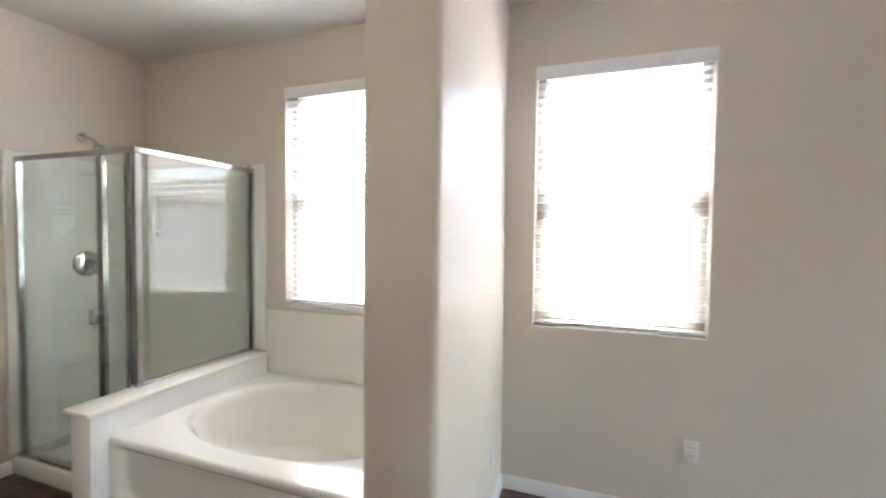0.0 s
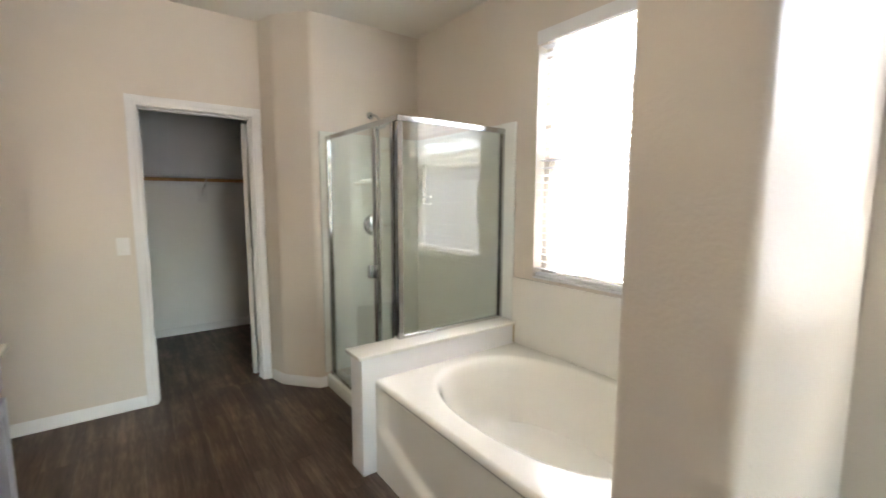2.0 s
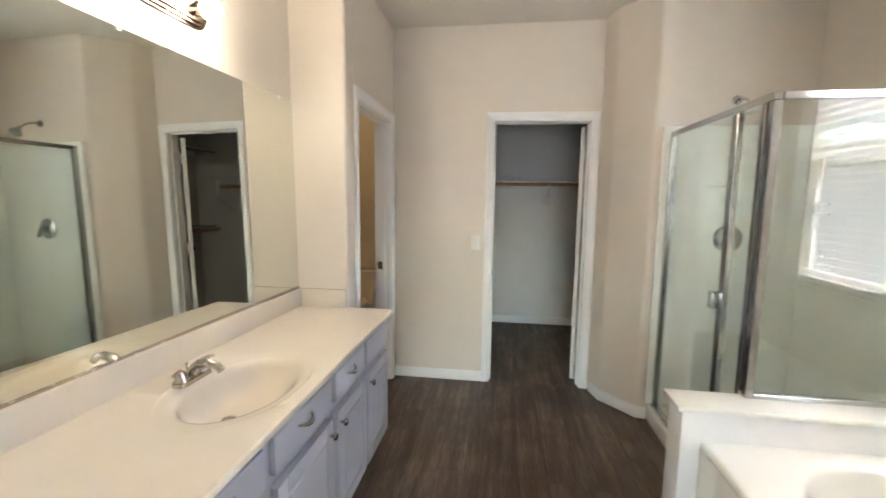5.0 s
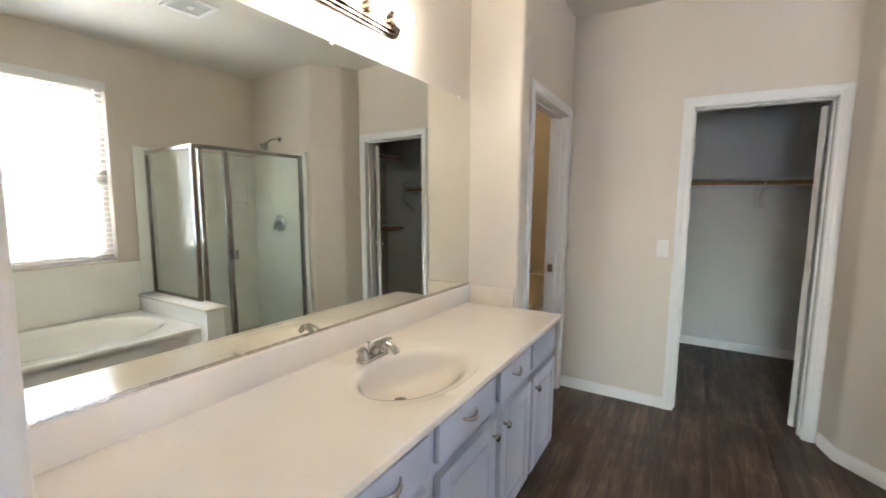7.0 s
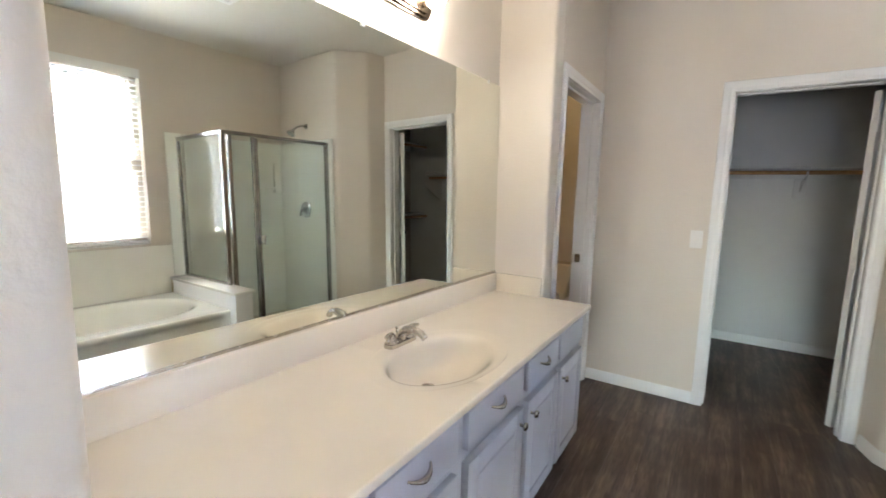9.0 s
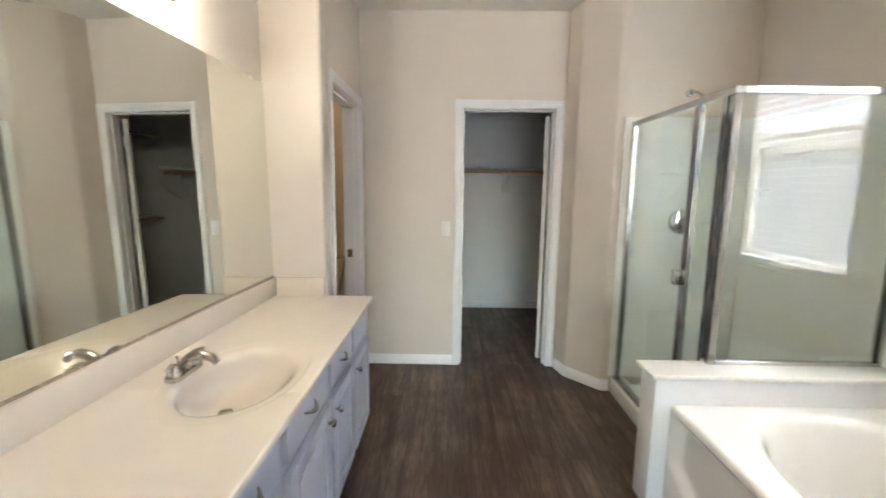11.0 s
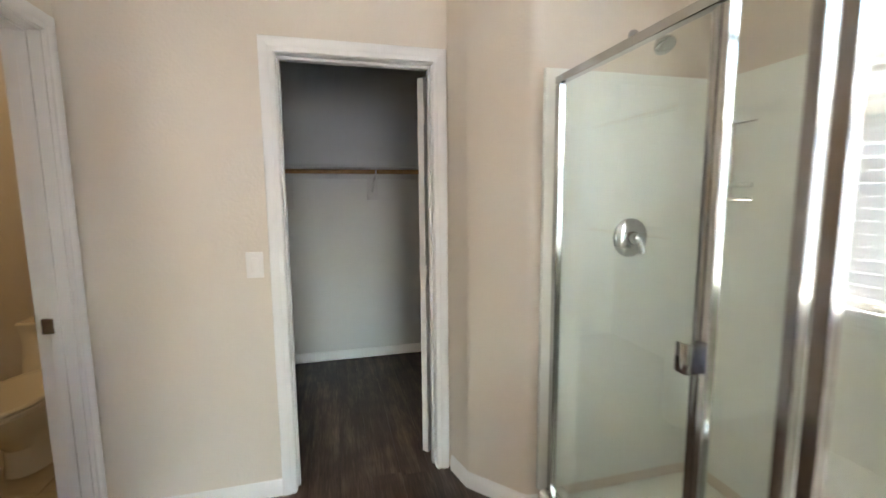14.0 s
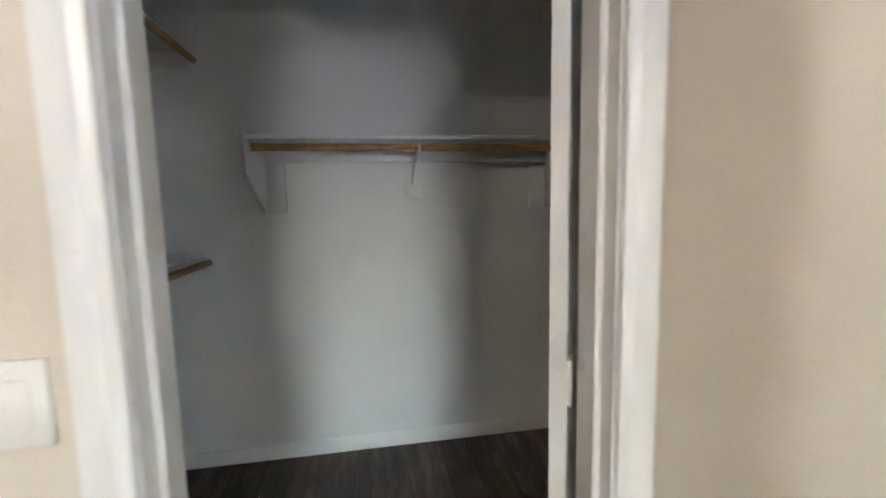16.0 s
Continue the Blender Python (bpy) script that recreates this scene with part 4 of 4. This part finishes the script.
def loft(bm, rings):
    vs = [[bm.verts.new(p) for p in r] for r in rings]
    n = len(vs[0])
    for u, v in zip(vs, vs[1:]):
        for i in range(n):
            bm.faces.new((u[i], u[(i + 1) % n], v[(i + 1) % n], v[i]))
    bm.faces.new(vs[0])
    bm.faces.new(vs[-1])
    bmesh.ops.recalc_face_normals(bm, faces=bm.faces[:])
    return bm


def oval(cy, a, b, z, n=36, e=2.3):
    out = []
    for i in range(n):
        t = 2 * math.pi * i / n
        c, s = math.cos(t), math.sin(t)
        k = (abs(c) ** e + abs(s) ** e) ** (-1 / e)
        out.append((TCX + a * c * k, cy + b * s * k, z))
    return out


part("bowl", loft(bmesh.new(), [oval(4.3, 0.11, 0.24, 0.0), oval(4.3, 0.105, 0.235, 0.05), oval(4.29, 0.1, 0.22, 0.14), oval(4.24, 0.13, 0.27, 0.24), oval(4.18, 0.175, 0.325, 0.33), oval(4.165, 0.185, 0.34, 0.385), oval(4.165, 0.18, 0.335, 0.395)]), PORCELAIN, toilet)
part("seat", loft(bmesh.new(), [oval(4.15, 0.182, 0.325, 0.397), oval(4.15, 0.187, 0.33, 0.405), oval(4.15, 0.185, 0.328, 0.412)]), PORCELAIN, toilet)
part("lid", loft(bmesh.new(), [oval(4.15, 0.183, 0.325, 0.415), oval(4.15, 0.186, 0.328, 0.425), oval(4.15, 0.175, 0.316, 0.436), oval(4.16, 0.12, 0.24, 0.441)]), PORCELAIN, toilet)
part("tank", loft(bmesh.new(), [oval(4.58, 0.17, 0.15, 0.36, e=5), oval(4.6, 0.18, 0.13, 0.46, e=6), oval(4.63, 0.2, 0.1, 0.56, e=6), oval(4.635, 0.21, 0.098, 0.66, e=7)]), PORCELAIN, toilet)
part("tank_lid", loft(bmesh.new(), [oval(4.632, 0.218, 0.106, 0.662, e=7), oval(4.632, 0.22, 0.108, 0.69, e=7), oval(4.632, 0.21, 0.1, 0.702, e=7)]), PORCELAIN, toilet)
part("flush_button", lathe(bmesh.new(), [(0.022, 0), (0.022, 0.004), (0.015, 0.006)], pose(TCX, 4.63, 0.702)), CHROME, toilet, "round flush button")

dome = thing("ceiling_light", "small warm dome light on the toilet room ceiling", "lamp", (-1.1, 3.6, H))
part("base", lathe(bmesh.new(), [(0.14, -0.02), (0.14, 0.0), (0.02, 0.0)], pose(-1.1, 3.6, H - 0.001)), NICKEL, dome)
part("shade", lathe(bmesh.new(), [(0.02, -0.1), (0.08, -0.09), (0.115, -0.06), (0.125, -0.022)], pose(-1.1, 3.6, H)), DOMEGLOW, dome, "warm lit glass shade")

# ---- outside ----
structure("ground", boxes((2.72, 400, -400, 400, -0.25, -0.2), (-400, -2.6, -400, 400, -0.25, -0.2), (-2.6, 2.72, -400, SOUTH - 0.1, -0.25, -0.2)), GRAVEL, "pale gravel ground between the houses", "ground")
house = thing("neighbour_house", "neighbouring stucco house with pale clay tile roof", "house", (8, 0, -0.2))
part("wall", boxes((6.3, 6.5, -9, 9, -0.2, 2.6)), STUCCO, house)
part("fascia", boxes((5.76, 5.8, -9.5, 9.5, 2.4, 2.55), (5.8, 6.32, -9.5, 9.5, 2.42, 2.45)), TRIM, house)


def tile_roof():
    """Courses of waved clay tiles, each course lapping the one below."""
    verts, faces = [], []
    run, pitch, wave, per = 0.28, 0.42, 0.17, 6
    ny = int(19 / wave * per)
    for c in range(12):
        base = len(verts)
        for e, lift in ((0, 0.07), (0, 0.045), (1.15, 0.0)):
            for j in range(ny + 1):
                y = -9.5 + 19 * j / ny
                h = 0.04 * abs(math.sin(math.pi * y / wave))
                x = 5.72 + (c + e) * run
                verts.append((x, y, 2.53 + (x - 5.72) * pitch + lift + (h if lift != 0.045 else h * 0.9)))
        for r in range(2):
            for j in range(ny):
                a = base + r * (ny + 1) + j
                faces.append((a, a + 1, a + ny + 2, a + ny + 1) if r else (a, a + 1, a + ny + 2, a + ny + 1))
        # top face of the course from its raised front edge
        for j in range(ny):
            a, b = base + j, base + 2 * (ny + 1) + j
            faces.append((a, a + 1, b + 1, b))
    me = bpy.data.meshes.new("roof")
    me.from_pydata(verts, [], faces)
    me.materials.append(CLAY)
    ob = new("roof", me)
    ob.parent = house
    ob.matrix_parent_inverse = house.matrix_world.inverted()
    tagged(ob, "courses of pale clay tiles", kind="stuff")
    part("roof_deck", boxes((8.95, 12.5, -9.5, 9.5, 3.6, 3.92)), CLAY, house)


tile_roof()
part("ridge_cap", tube(bmesh.new(), (9.05, -9.5, 3.97), (9.05, 9.5, 3.97), 0.11, seg=12), CLAY, house)

# ---- floors ----
floor = structure("floor", boxes((-0.34, 2.62, 0.0, BACK, -0.05, -0.004), (-2.6, 2.6, SOUTH - 0.1, 0.0, -0.05, -0.004), (-0.76, -0.34, 0.0, 2.68, -0.05, -0.004)), SUBFLOOR, "dark brown wood-look vinyl plank floor", "floor")
tile_floor = structure("floor_toilet", boxes((-1.9, -0.34, 2.69, BACK, -0.05, -0.006)), GROUT, "beige square tile floor of the toilet room", "floor")
structure("threshold", boxes((-0.35, -0.325, DOOR_T[0], DOOR_T[1], -0.003, 0.006), bevel=0.002), DARK, "black transition strip in the doorway", "trim")


def piece_mesh(name, w, l, h, material, bev=0.0015):
    bm = boxes((-w / 2, w / 2, -l / 2, l / 2, -h, 0))
    es = [e for e in bm.edges if all(v.co.z > -1e-6 for v in e.verts)]
    bmesh.ops.bevel(bm, geom=es, offset=bev, segments=1, affect="EDGES")
    me = bpy.data.meshes.new(name)
    bm.to_mesh(me)
    bm.free()
    me.materials.append(material)
    return me


def lay(name, me, parent, x, y):
    ob = new(name, me)
    ob.parent = parent
    ob.matrix_parent_inverse = parent.matrix_world.inverted()
    ob.matrix_basis = Matrix.Translation((x, y, 0))


PW, PL = 0.152, 1.22
cache = {}
rng = random.Random(7)
x = -0.6 + PW / 2
while x < 2.6:
    y = -1.2 - rng.uniform(0, PL)
    while y < BACK:
        a, b = max(y, -1.2), min(y + PL, BACK)
        if x - PW / 2 < -0.34 and b > 2.65:
            b = 2.65
        if b - a > 0.05:
            key = round(b - a, 3)
            if key not in cache:
                cache[key] = piece_mesh("plank", PW - 0.0005, key - 0.0005, 0.0035, PLANK, 0.0004)
            lay("plank", cache[key], floor, x, (a + b) / 2)
        y += PL
    x += PW
rest = piece_mesh("plank", 5.0, -1.21 - SOUTH, 0.0035, PLANK)
lay("plank", rest, floor, -0.06, (SOUTH - 1.21) / 2)
lay("plank", piece_mesh("plank", 1.9, 1.5, 0.0035, PLANK), floor, -1.56, -0.45)
tm = piece_mesh("tile", 0.3, 0.3, 0.006, TILE, 0.002)
for i in range(5):
    for j in range(8):
        cx, cy = -0.51 - i * 0.304, 2.84 + j * 0.304
        if cx > -1.8 and cy < 4.75:
            lay("tile", tm, tile_floor, cx, cy)
